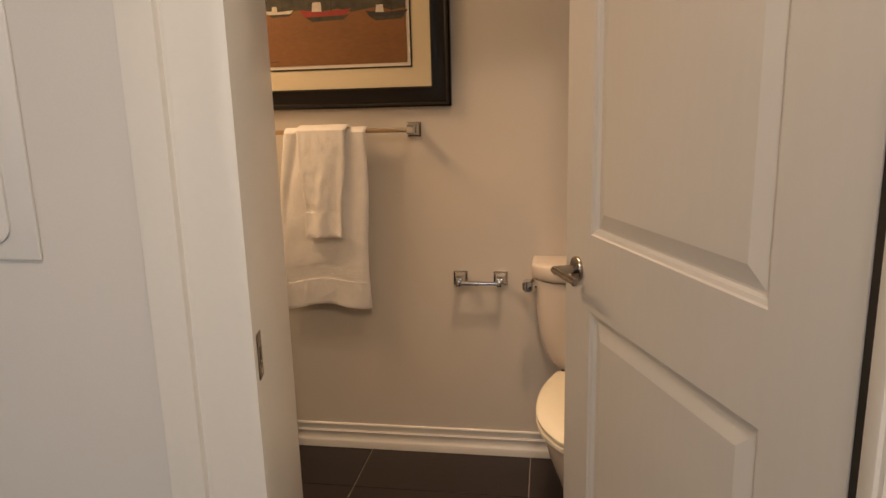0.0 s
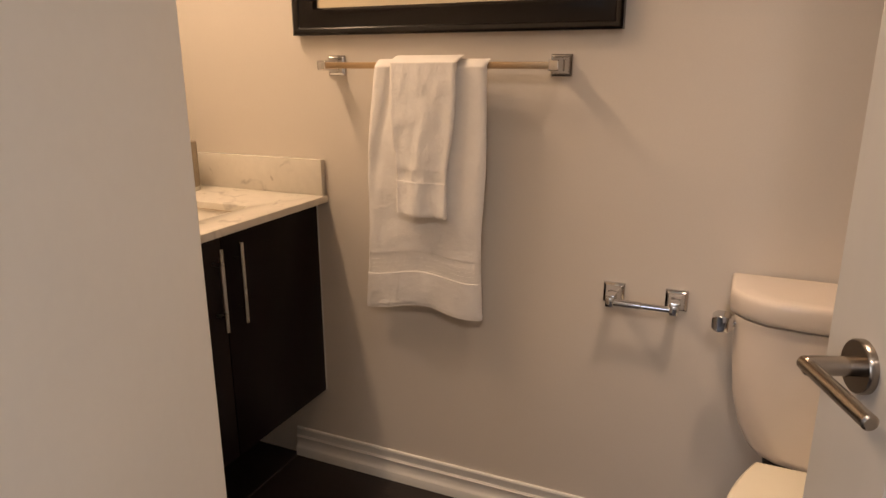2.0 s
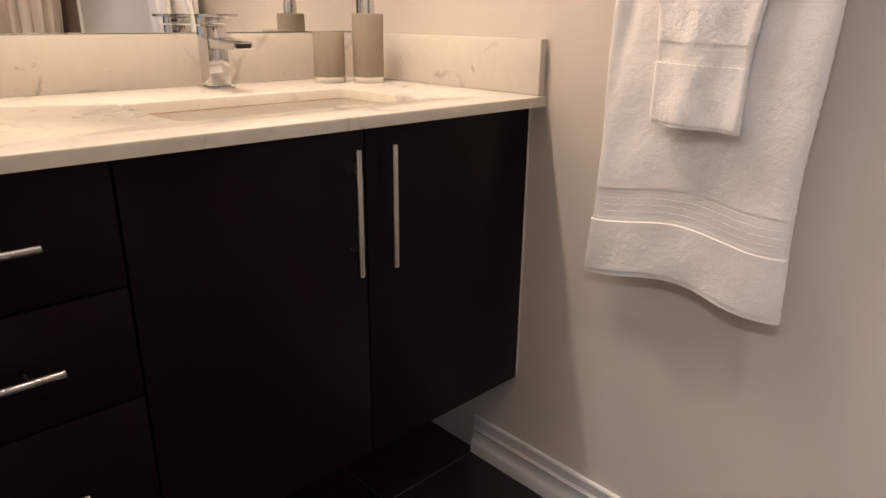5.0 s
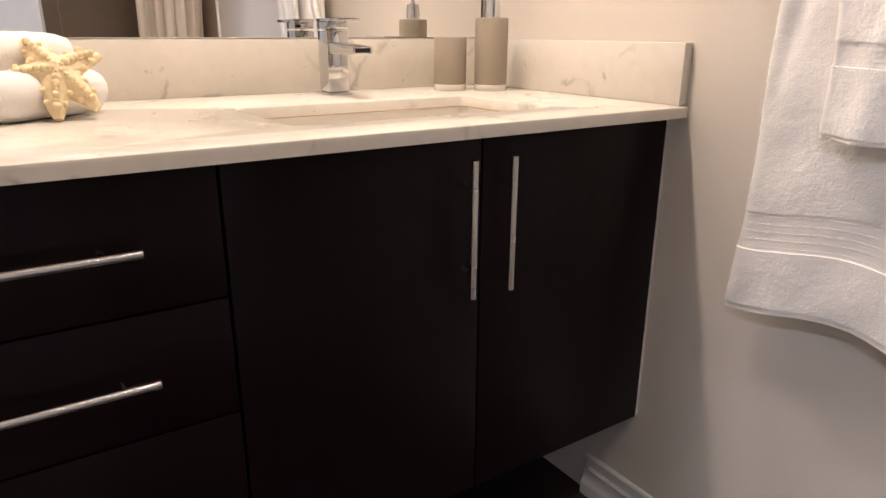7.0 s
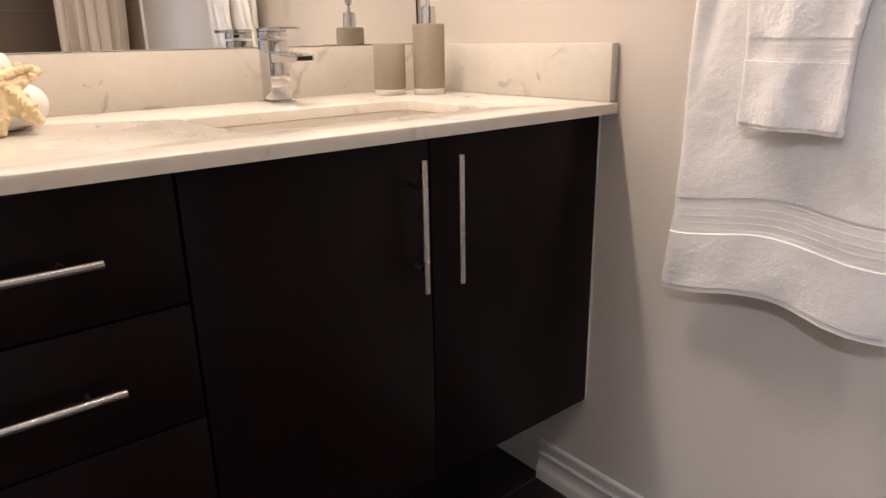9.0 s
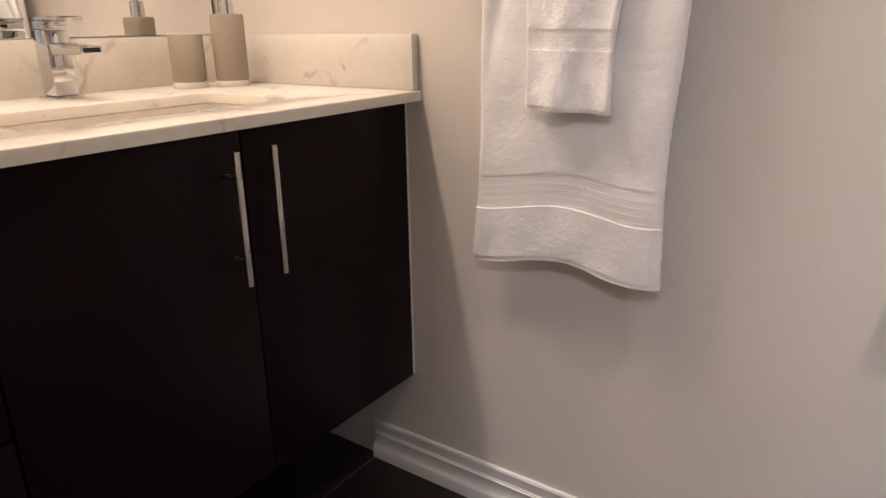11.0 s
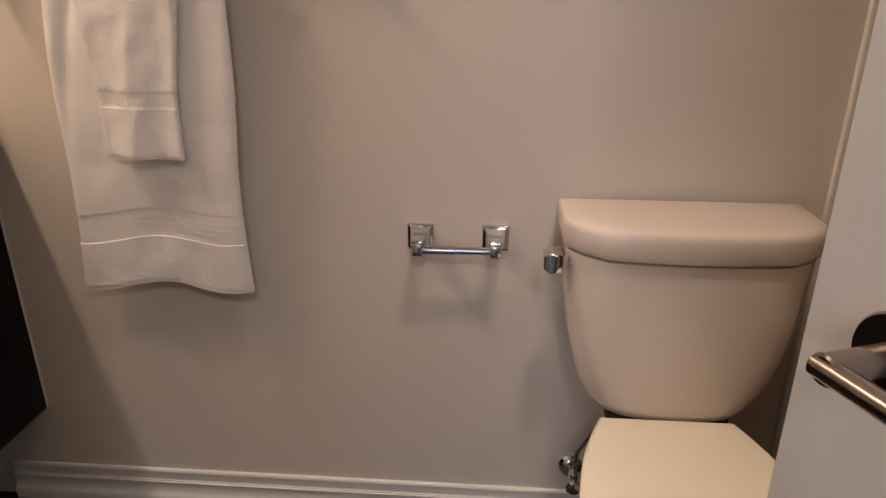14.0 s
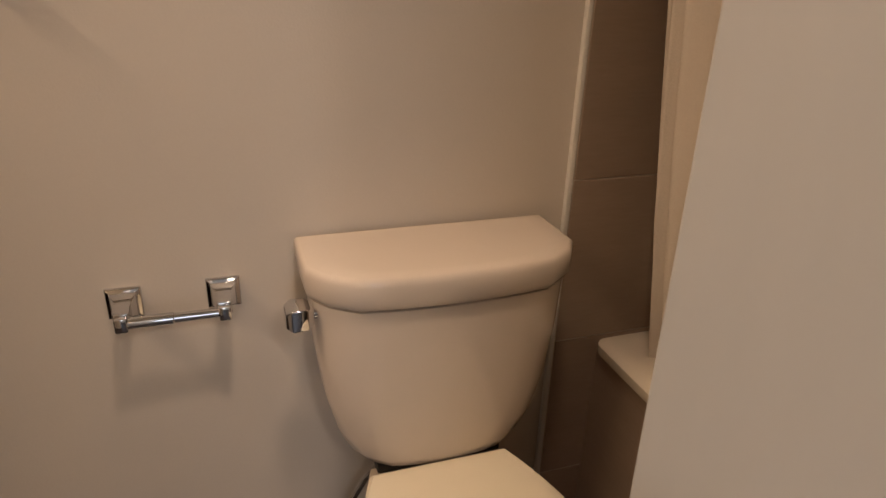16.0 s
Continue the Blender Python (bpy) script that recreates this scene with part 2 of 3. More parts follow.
def rounded_rect(cx, cy, w, d, r, n=5):
    pts = []
    for sx, sy, a0 in ((1, 1, 0), (-1, 1, 90), (-1, -1, 180), (1, -1, 270)):
        for k in range(n + 1):
            a = radians(a0 + 90 * k / n)
            pts.append((cx + sx * (w / 2 - r) + r * math.cos(a), cy + sy * (d / 2 - r) + r * math.sin(a)))
    return pts


# ---- the room ----
W = 2.62            # towel wall
L = -1.60           # mirror wall
R = 1.56            # far side of the tub
CEILING = 2.40
structure("wall_north", box(L - 0.12, R + 0.12, W, W + 0.12, 0, CEILING), WALL, "smooth greige painted bathroom wall behind the towel bar", "wall")
structure("wall_west", box(L - 0.12, L, 1.13, W, 0, CEILING), WALL, "greige painted wall behind the vanity mirror", "wall")
structure("wall_east", box(R, R + 0.12, 0.98, W, 0, CEILING), WALL, "greige painted wall behind the bathtub", "wall")
structure("wall_south_1", prism([(L, 1.129), (-0.300, 1.129), (-0.3785, 1.4555), (L, 1.4555)], 0, CEILING), WALL, "thick greige painted wall at the end of the vanity", "wall")
structure("wall_south_2", box(0.540, R, 0.9055, 1.085, 0, CEILING), WALL, "greige painted wall beside the door hinges", "wall")
structure("wall_south_3", box(-0.308, 0.525, 1.06, 1.19, 2.06, CEILING), WALL, "painted wall over the doorway", "wall")
structure("ceiling", box(-1.8, 1.8, -1.5, W + 0.12, CEILING, CEILING + 0.1), CEIL, "flat white painted ceiling", "ceiling")
structure("wall_hall_west", box(-1.5, -1.38, -1.4, 1.1285, 0, CEILING), HALL, "pale painted hall wall", "wall")
structure("wall_hall_east", box(1.1, 1.22, -1.4, 0.905, 0, CEILING), HALL, "pale painted hall wall", "wall")
hw = box(-1.38, -1.05, -1.4, -1.28, 0, CEILING)
for b in ((-0.05, 1.1, -1.4, -1.28, 0, CEILING), (-1.05, -0.05, -1.4, -1.28, 0, 0.8), (-1.05, -0.05, -1.4, -1.28, 2.1, CEILING)):
    box(*b, bm=hw)
structure("wall_hall_south", hw, HALL, "pale painted hall wall with an open window hole", "wall")
structure("wall_hall_face", box(-1.38, -0.40, 1.1205, 1.1285, 0, CEILING), HALL, "white painted hall wall beside the door casing", "wall")
floor = structure("floor", box(-1.8, 1.8, -1.5, W + 0.1, -0.06, -0.004), GROUT, "dark floor with thin grey grout lines", "floor")

# baseboards with stepped profile
BASE = [(0, 0.0), (0.018, 0.0), (0.018, 0.0275), (0.0165, 0.0306), (0.0135, 0.0346), (0.0105, 0.0403), (0.0105, 0.0614), (0.0118, 0.0637), (0.0118, 0.0669), (0.0092, 0.0682), (0.0092, 0.0709), (0.0075, 0.0725), (0.0075, 0.0903), (0.0085, 0.0927), (0.0085, 0.096), (0.006, 0.0993), (0, 0.1)]
structure("baseboard_1", along(BASE, (-1.165, W, 0), (0.5895, W, 0)), TRIM, "white stepped wooden baseboard along the greige wall", "baseboard")
structure("baseboard_2", along(BASE, (R, 1.085, 0), (0.56, 1.085, 0)), TRIM, "white stepped wooden baseboard", "baseboard")
structure("baseboard_3", along(BASE, (-0.380, 1.4558, 0), (-1.0, 1.4558, 0)), TRIM, "white stepped wooden baseboard", "baseboard")

# door frame: casing boards on the hall side and jambs
CAS = [(0, 0), (0.104, 0), (0.104, 0.020), (0.090, 0.022), (0.066, 0.0195), (0.064, 0.011), (0.060, 0.011), (0.058, 0.0155), (0.048, 0.014), (0.020, 0.011), (0.008, 0.012), (0, 0.009)]


def casing(name, x_in, y_face, side, z1, wide):
    rings = [[(x_in + wide * side * o, y_face - u, z) for o, u in CAS] for z in (0, z1)]
    return structure(name, loft(rings), TRIM, "white painted door casing with rounded edges", "trim")


casing("trim_1", -0.2765, 1.1205, -1, 2.12, 1.47)
casing("trim_2", 0.486, 0.9045, 1, 2.12, 1.16)
structure("trim_3", box(-0.308, 0.53, 1.035, 1.056, 2.05, 2.12, 0.004), TRIM, "white painted head casing over the doorway", "trim")
structure("door_jamb_1", prism([(-0.298, 1.121), (-0.277, 1.121), (-0.3585, 1.448), (-0.376, 1.457)], 0, 2.055, 0.003), TRIM, "white painted door jamb", "door jamb")
structure("door_jamb_2", box(0.481, 0.5395, 0.905, 0.938, 0, 2.055, 0.002), TRIM, "white painted hinge jamb", "door jamb")

# added black filler: paints the deep shade between door edge and hinge jamb
structure("hinge_gap_shade", box(0.503, 0.5395, 0.939, 1.003, 0, 2.05), BLACK, "black strip standing in for the shade in the hinge gap", "door seal")

# strike plate in the jamb
jm = pose(-0.2806, 1.1365, 0.966, 0, 0, 14.0)
strike = thing("strike_plate", "satin nickel strike plate set in the white jamb", "strike plate", m=jm)
bm = box(0.0, 0.002, -0.014, 0.014, -0.036, -0.013, 0.0006)
for b in ((0, 0.002, -0.014, 0.014, 0.013, 0.036), (0, 0.002, -0.014, -0.008, -0.013, 0.013), (0, 0.002, 0.007, 0.014, -0.013, 0.013)):
    box(*b, 0.0006, bm=bm)
part("plate", bm, NICKEL_DARK, strike)
part("latch_hole", box(0.0003, 0.0008, -0.008, 0.007, -0.013, 0.013), BLACK, strike, "dark latch hole")
for z in (-0.025, 0.025):
    part("screw", lathe([(0.004, 0.0018), (0.004, 0.0026), (0.002, 0.003)], 12, pose(0, 0, z, 0, 90, 0)), NICKEL, strike)


# ---- the door ----
def door_leaf(width, height, thick, panels):
    """Moulded two-panel door leaf: x along the width from the hinge, y the thickness, z up."""
    bm = bmesh.new()
    u0, u1 = panels[0][0], panels[0][1]
    steps = [(0.0, 0.0), (0.003, 0.0035), (0.010, 0.0055), (0.015, 0.0120), (0.019, 0.0120), (0.050, 0.0035), (0.052, 0.0030)]
    for s in (-1, 1):
        y = s * thick / 2
        cells = [(0, u0, 0, height), (u1, width, 0, height)]
        z = 0
        for _, _, z0, z1 in panels:
            cells.append((u0, u1, z, z0))
            z = z1
        cells.append((u0, u1, z, height))
        for a, b, c, d in cells:
            bm.faces.new([bm.verts.new(p) for p in ((a, y, c), (b, y, c), (b, y, d), (a, y, d))])
        for a, b, c, d in panels:
            loops = [[bm.verts.new((xx, y - s * dep, zz)) for xx, zz in ((a + i, c + i), (b - i, c + i), (b - i, d - i), (a + i, d - i))] for i, dep in steps]
            for p, q in zip(loops, loops[1:]):
                for i in range(4):
                    bm.faces.new((p[i], p[(i + 1) % 4], q[(i + 1) % 4], q[i]))
            bm.faces.new(loops[-1])
    t = thick / 2
    for a, b, c, d in (((0, -t, 0), (0, t, 0), (0, t, height), (0, -t, height)), ((width, -t, 0), (width, t, 0), (width, t, height), (width, -t, height)),
                       ((0, -t, height), (width, -t, height), (width, t, height), (0, t, height)), ((0, -t, 0), (width, -t, 0), (width, t, 0), (0, t, 0))):
        bm.faces.new([bm.verts.new(p) for p in (a, b, c, d)])
    bmesh.ops.remove_doubles(bm, verts=bm.verts, dist=0.0001)
    return bm


HINGE, DOOR_ANGLE, DOOR_W = (0.502, 1.005), 110.5, 0.8745
door = tagged(thing("door_1", "white two-panel moulded door standing open into the bathroom", "door", m=pose(HINGE[0], HINGE[1], 0.012, 0, 0, DOOR_ANGLE)), kind="structure")
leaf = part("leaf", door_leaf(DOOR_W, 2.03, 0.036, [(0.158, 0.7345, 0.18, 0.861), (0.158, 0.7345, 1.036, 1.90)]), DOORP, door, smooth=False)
leaf.location = (0, -0.018, 0)
leaf_bevel = leaf.modifiers.new("soft", "BEVEL")
leaf_bevel.width, leaf_bevel.segments, leaf_bevel.limit_method, leaf_bevel.angle_limit = 0.0015, 2, "ANGLE", radians(70)


def lever(parent, side):
    """Round rose, neck and straight bar that points to the hinge; side 1 is the hall face."""
    u, z = DOOR_W - 0.073, 0.945
    y = 0.0 if side > 0 else -0.036
    m = pose(u, y, z, -90 * side, 0, 0)
    handle = part("door_handle", lathe([(0.029, 0), (0.029, 0.007), (0.0275, 0.009), (0.0, 0.009)], 40, m), NICKEL_DARK, parent, "satin nickel lever handle on a round rose")
    part("neck", rod((u, y + side * 0.006, z), (u, y + side * 0.060, z), 0.0105), NICKEL_DARK, handle)
    part("bar", rod((u + 0.010, y + side * 0.056, z), (u - 0.118, y + side * 0.056, z), 0.0080, 20, 0.25), NICKEL_DARK, handle)


lever(door, 1)
lever(door, -1)
part("latch_plate", box(DOOR_W - 0.001, DOOR_W + 0.0015, -0.030, -0.006, 0.920, 0.980, 0.0005), NICKEL_DARK, door)
for z in (0.22, 1.02, 1.80):
    part("hinge", rod((-0.004, -0.042, z - 0.045), (-0.006, -0.040, z + 0.045), 0.006, 10), NICKEL_DARK, door)

# ---- hall: breaker panel on the wall ----
panel = thing("electrical_panel", "white enamelled breaker panel cover on the hall wall", "electrical panel")
part("frame", box(-1.005, -0.609, 1.1142, 1.1202, 1.116, 1.77, 0.002), PANELW, panel)
part("panel_door", prism([(x, z) for x, z in rounded_rect(-0.806, 1.44, 0.31, 0.598, 0.03)], 0, 0.005, 0.0015), PANELW, panel).matrix_basis = pose(0, 1.1140, 0, 90, 0, 0)

# ---- vanity ----
FX = -1.040         # face of the doors and drawer fronts


def pull(parent, a, b):
    """Bar pull from a to b with two posts to the front."""
    a, b = Vector(a), Vector(b)
    h = part("handle", rod(a, b, 0.0056, 14), NICKEL, parent, "brushed nickel bar pull")
    for k in (0.19, 0.81):
        p = a.lerp(b, k)
        part("post", rod((FX, p.y, p.z), p, 0.004, 10), NICKEL, h)


def carcass(parent, y0, y1):
    """Open box of side, back and bottom boards with a front rail."""
    x0, x1 = L + 0.002, FX - 0.022
    bm = box(x0, x1, y0, y0 + 0.018, 0.246, 0.871, 0.0008)
    for b in ((x0, x1, y1 - 0.018, y1, 0.246, 0.871), (x0, x1, y0 + 0.0182, y1 - 0.0182, 0.246, 0.264), (x0, x0 + 0.012, y0 + 0.0182, y1 - 0.0182, 0.2642, 0.871), (x1 - 0.018, x1, y0 + 0.0182, y1 - 0.0182, 0.80, 0.871)):
        box(*b, 0.0008, bm=bm)
    return part("body", bm, CARCASS, parent)


cabinet = thing("vanity_cabinet", "wall-hung dark espresso vanity cabinet with two doors under marble", "cabinet")
carcass(cabinet, 1.827, 2.606)
for y0, y1, hy in ((1.8255, 2.2035, 2.1715), (2.2065, 2.612, 2.2435)):
    d = part("door", box(FX - 0.020, FX, y0, y1, 0.262, 0.8675, 0.0012), ESPRESSO, cabinet)
    pull(d, (FX + 0.029, hy, 0.630), (FX + 0.029, hy, 0.840))
part("filler_strip", box(FX - 0.020, FX - 0.001, 2.6135, 2.6195, 0.262, 0.871), TRIM, cabinet, "thin white filler strip at the wall")
drawers = thing("drawer_cabinet", "wall-hung dark espresso drawer unit beside the vanity doors", "cabinet")
carcass(drawers, 1.464, 1.823)
for z0, z1, hz in ((0.7025, 0.8675, 0.781), (0.5425, 0.6995, 0.6225), (0.262, 0.5395, 0.44)):
    d = part("drawer", box(FX - 0.020, FX, 1.467, 1.8215, z0, z1, 0.0012), ESPRESSO, drawers)
    pull(d, (FX + 0.028, 1.518, hz), (FX + 0.028, 1.7285, hz))

# marble top with a cut-out, and its splashes
CX0, CX1, CY0, CY1, CZ0, CZ1 = L + 0.001, -1.004, 1.4635, 2.6185, 0.8715, 0.8920
SX0, SX1, SY0, SY1 = -1.370, -1.112, 1.945, 2.402
counter = thing("countertop", "white veined marble vanity top with a sink cut-out", "countertop")
bm = bmesh.new()
hole = rounded_rect((SX0 + SX1) / 2, (SY0 + SY1) / 2, SX1 - SX0, SY1 - SY0, 0.022, 6)
outer = [(CX1, CY1), (CX0, CY1), (CX0, CY0), (CX1, CY0)]
e = 0.005
levels = []
for z, g in ((CZ0, 0), (CZ1 - e, 0), (CZ1 - 0.4 * e, 0.25 * e), (CZ1, e)):
    o = [bm.verts.new((x - g * (1 if x == CX1 else 0), y, z)) for x, y in outer]
    h = [bm.verts.new((x + g * (1 if x > (SX0 + SX1) / 2 else -1), y + g * (1 if y > (SY0 + SY1) / 2 else -1), z)) for x, y in hole]
    levels.append((o, h))
for (o, h), (o2, h2) in zip(levels, levels[1:]):
    for a, b in ((o, o2), (h, h2)):
        for i in range(len(a)):
            bm.faces.new((a[i], a[(i + 1) % len(a)], b[(i + 1) % len(b)], b[i]))
for o, h in (levels[0], levels[-1]):
    q = len(h) // 4
    for i in range(4):
        run = h[i * q:(i + 1) * q]
        bm.faces.new([o[i]] + run[::-1])
        bm.faces.new([o[i], run[-1], h[((i + 1) * q) % len(h)], o[(i + 1) % 4]])
part("slab", bm, MARBLE, counter)
part("backsplash", box(L + 0.001, L + 0.021, CY0, CY1, CZ1, 0.996, 0.0015), MARBLE, counter)
part("side_splash", box(L + 0.0215, -1.009, 2.599, CY1, CZ1 + 0.0005, 0.996, 0.0015), MARBLE, counter)

sink = thing("sink", "white rectangular undermount ceramic sink", "sink")
rings = []
for z, g, r in ((0.8705, 0.012, 0.03), (0.8705, 0.004, 0.025), (0.86, 0.003, 0.025), (0.825, -0.008, 0.04), (0.805, -0.030, 0.05), (0.797, -0.080, 0.05)):
    rings.append([(x, y, z) for x, y in rounded_rect((SX0 + SX1) / 2, (SY0 + SY1) / 2, SX1 - SX0 + 2 * g, SY1 - SY0 + 2 * g, r, 6)])
bm = loft(rings)
bm.faces.ensure_lookup_table()
bm.faces.remove(bm.faces[-2])
part("basin", bm, SINKW, sink)
rim = rounded_rect((SX0 + SX1) / 2, (SY0 + SY1) / 2, SX1 - SX0 + 0.001, SY1 - SY0 + 0.001, 0.022, 6)
part("caulk_line", tube([(x, y, CZ0 - 0.0006) for x, y in rim + rim[:1]], 0.0013, 6), CAULK, sink, "thin brown sealant line under the marble")
part("drain", lathe([(0.0, 0.7975), (0.022, 0.7975), (0.022, 0.801), (0.016, 0.802), (0.0, 0.800)], 24, Matrix.Translation(((SX0 + SX1) / 2, (SY0 + SY1) / 2, 0))), CHROME, sink)
part("overflow_slot", box(SX0 + 0.0065, SX0 + 0.010, 2.12, 2.15, 0.840, 0.846, 0.001), CHROME, sink)

# square single-lever tap
fx, fy = -1.513, 2.190
tap = thing("faucet", "square chrome single-lever tap behind the sink", "faucet", m=pose(fx, fy, CZ1, 0, 0, 0))
part("base_plate", box(-0.028, 0.028, -0.027, 0.027, 0, 0.005, 0.0015), CHROME, tap)
part("body", box(-0.0225, 0.0225, -0.0215, 0.0215, 0.005, 0.120, 0.002), CHROME, tap)
sp = prism([(0.0, 0.078), (0.0, 0.100), (0.128, 0.0935), (0.128, 0.0795)], -0.0195, 0.0195, 0.0015)
spout = part("spout", sp, CHROME, tap)
spout.matrix_basis = pose(0, 0, 0, 90, 0, 0)
part("outlet", box(0.1275, 0.1292, -0.015, 0.015, 0.0825, 0.0905, 0.0006), BLACK, spout).matrix_basis = pose(0, 0, 0, -90, 0, 0)
lv = part("lever", box(-0.0235, 0.076, -0.0225, 0.0225, 0.1365, 0.1425, 0.0015), CHROME, tap)
part("lever_block", box(-0.0225, 0.0225, -0.0215, 0.0215, 0.123, 0.1365, 0.0015), CHROME, lv)

# tumbler and soap dispenser
cup = thing("tumbler", "taupe resin tumbler with a clear base", "tumbler", "vanity set", m=pose(-1.484, 2.446, CZ1))
part("cup", lathe([(0.0, 0.013), (0.0335, 0.013), (0.0345, 0.016), (0.0345, 0.106), (0.033, 0.108), (0.0315, 0.106), (0.0305, 0.03), (0, 0.026)], 40), STONE, cup)
part("base", lathe([(0.0, 0.0), (0.033, 0.0), (0.0345, 0.002), (0.0345, 0.011), (0.0335, 0.013), (0.0, 0.013)], 40), CLEAR, cup, "clear acrylic base")
soap = thing("soap_dispenser", "taupe resin soap dispenser with a chrome pump", "soap dispenser", "vanity set", m=pose(-1.434, 2.517, CZ1))
part("bottle", lathe([(0.0, 0.013), (0.0335, 0.013), (0.0345, 0.016), (0.0345, 0.143), (0.033, 0.147), (0.020, 0.148), (0.0, 0.148)], 40), STONE, soap)
part("base", lathe([(0.0, 0.0), (0.033, 0.0), (0.0345, 0.002), (0.0345, 0.011), (0.0335, 0.013), (0.0, 0.013)], 40), CLEAR, soap, "clear acrylic base")
pump = part("pump", lathe([(0.0, 0.148), (0.0165, 0.148), (0.0165, 0.166), (0.0155, 0.170), (0.0155, 0.182), (0.006, 0.184), (0.0045, 0.190), (0.0045, 0.200), (0.009, 0.203), (0.009, 0.222), (0.007, 0.225), (0, 0.225)], 28), CHROME, soap, "chrome pump head")
part("nozzle", tube([(0, 0, 0.217), (0.0, -0.018, 0.2185), (-0.004, -0.036, 0.2175), (-0.006, -0.044, 0.213)], 0.0034), CHROME, pump)

# mirror over the splash
mirror = thing("mirror", "large frameless wall mirror above the marble backsplash", "mirror")
part("glass", box(L + 0.0005, L + 0.006, 1.466, 2.607, 0.998, 2.02, 0.001, 1), MIRROR, mirror)
part("edge_strip", box(L + 0.0005, L + 0.0066, 2.608, 2.6105, 0.998, 2.02), BLACK, mirror, "dark mirror edge")


# rolled face cloths with a starfish
def roll(name_group, a, b, r, seed):
    rng = random.Random(seed)
    a, b = Vector(a), Vector(b)
    d = b - a
    m = Matrix.Translation(a) @ d.to_track_quat("Z", "Y").to_matrix().to_4x4()
    th = thing("rolled_towel", "tightly rolled white terry face cloth on marble", "towel", name_group)
    n, segs = 14, 36
    rings = []
    for i in range(n + 1):
        k = i / n
        rr = r * (1 - 0.22 * abs(2 * k - 1) ** 8)
        rings.append([(rr * (1 + 0.02 * math.sin(3 * q + 6 * k + seed)) * math.cos(q), rr * (1 + 0.03 * rng.uniform(-0.5, 0.5)) * math.sin(q), d.length * k) for q in [2 * math.pi * s / segs for s in range(segs)]])
    bm = loft(rings)
    bmesh.ops.transform(bm, matrix=m, verts=bm.verts)
    part("cloth", bm, TERRY, th)
    sp = [(0.12 * r + (0.60 * r) * q / 40) for q in range(41)]
    pts = [m @ Vector((s * math.cos(0.42 * i), s * math.sin(0.42 * i), d.length)) for i, s in enumerate(sp)]
    part("spiral_edge", tube(pts, 0.0028, 6), TERRY, th)
    return th


roll("rolled cloths on the counter", (-1.432, 1.752, CZ1 + 0.034), (-1.318, 1.612, CZ1 + 0.034), 0.034, 1)
roll("rolled cloths on the counter", (-1.500, 1.690, CZ1 + 0.033), (-1.400, 1.500, CZ1 + 0.033), 0.033, 2)
roll("rolled cloths on the counter", (-1.432, 1.722, CZ1 + 0.085), (-1.352, 1.520, CZ1 + 0.085), 0.031, 3)


def starfish(m):
    """Five tapering knobbly arms in one skin."""
    rng = random.Random(5)
    bm = bmesh.new()
    for lead in (178, 120, 38, -48, -104):
        a = radians(lead)
        bend = rng.uniform(-0.25, 0.25)
        rings = []
        for i in range(11):
            q = i / 10
            rr = 0.0185 * (1 - q) ** 0.75 + 0.006
            ang = a + bend * q * q
            c = Vector((math.cos(ang) * 0.068 * q, math.sin(ang) * 0.068 * q, 0.003 - 0.006 * q))
            side = Vector((-math.sin(ang), math.cos(ang), 0))
            rings.append([c + side * rr * math.cos(t) + Vector((0, 0, 0.85 * rr * math.sin(t))) for t in [2 * math.pi * s / 12 for s in range(12)]])
        join(bm, loft(rings))
        for i in range(7):
            q = 0.1 + 0.12 * i
            rr = 0.0185 * (1 - q) ** 0.75 + 0.006
            for off in ((0, -0.85, 0.85) if i % 2 else (0,)):
                ang = a + bend * q * q
                side = Vector((-math.sin(ang), math.cos(ang), 0))
                p = Vector((math.cos(ang) * 0.068 * q, math.sin(ang) * 0.068 * q, 0.002 + 0.80 * rr * (1 - 0.75 * abs(off)))) + side * rr * off
                knob = bmesh.new()
                bmesh.ops.create_icosphere(knob, subdivisions=2, radius=rng.uniform(0.0034, 0.0062))
                join(bm, knob, Matrix.Translation(p))
    ob = tagged(part("starfish", bm, STAR), "dried tan knobbly starfish leaning on rolled towels", "starfish")
    ob.matrix_basis = m
    return ob


starfish(Matrix(((0, -0.6, 0.8, -1.352), (1, 0, 0, 1.700), (0, 0.8, 0.6, 0.951), (0, 0, 0, 1))))

# ---- towel wall ----


def square_post(parent, x, z, reach, w, tip):
    """Square stepped rose and tapering arm that stands off the wall."""
    y = W
    post = part("post", loft([[(x + sx * a, y - d, z + sz * a) for sx, sz in ((1, 1), (-1, 1), (-1, -1), (1, -1))] for a, d in ((w, 0), (w, 0.004), (w * 0.92, 0.0065), (w * 0.74, 0.0085), (w * 0.66, 0.016), (tip, 0.024), (tip, reach - 0.002), (tip * 0.85, reach))]), CHROME, parent)
    b = post.modifiers.new("soft", "BEVEL")
    b.width, b.segments, b.limit_method = 0.0025, 3, "ANGLE"
    return post


bar = thing("towel_bar", "chrome towel bar with square posts on the wall", "towel bar")
for x in (-0.952, -0.326):
    square_post(bar, x, 1.256, 0.082, 0.0265, 0.0125)
part("rail", box(-0.960, -0.318, 2.540, 2.557, 1.2485, 1.2645, 0.0015), RAILM, bar, "satin champagne square rail")


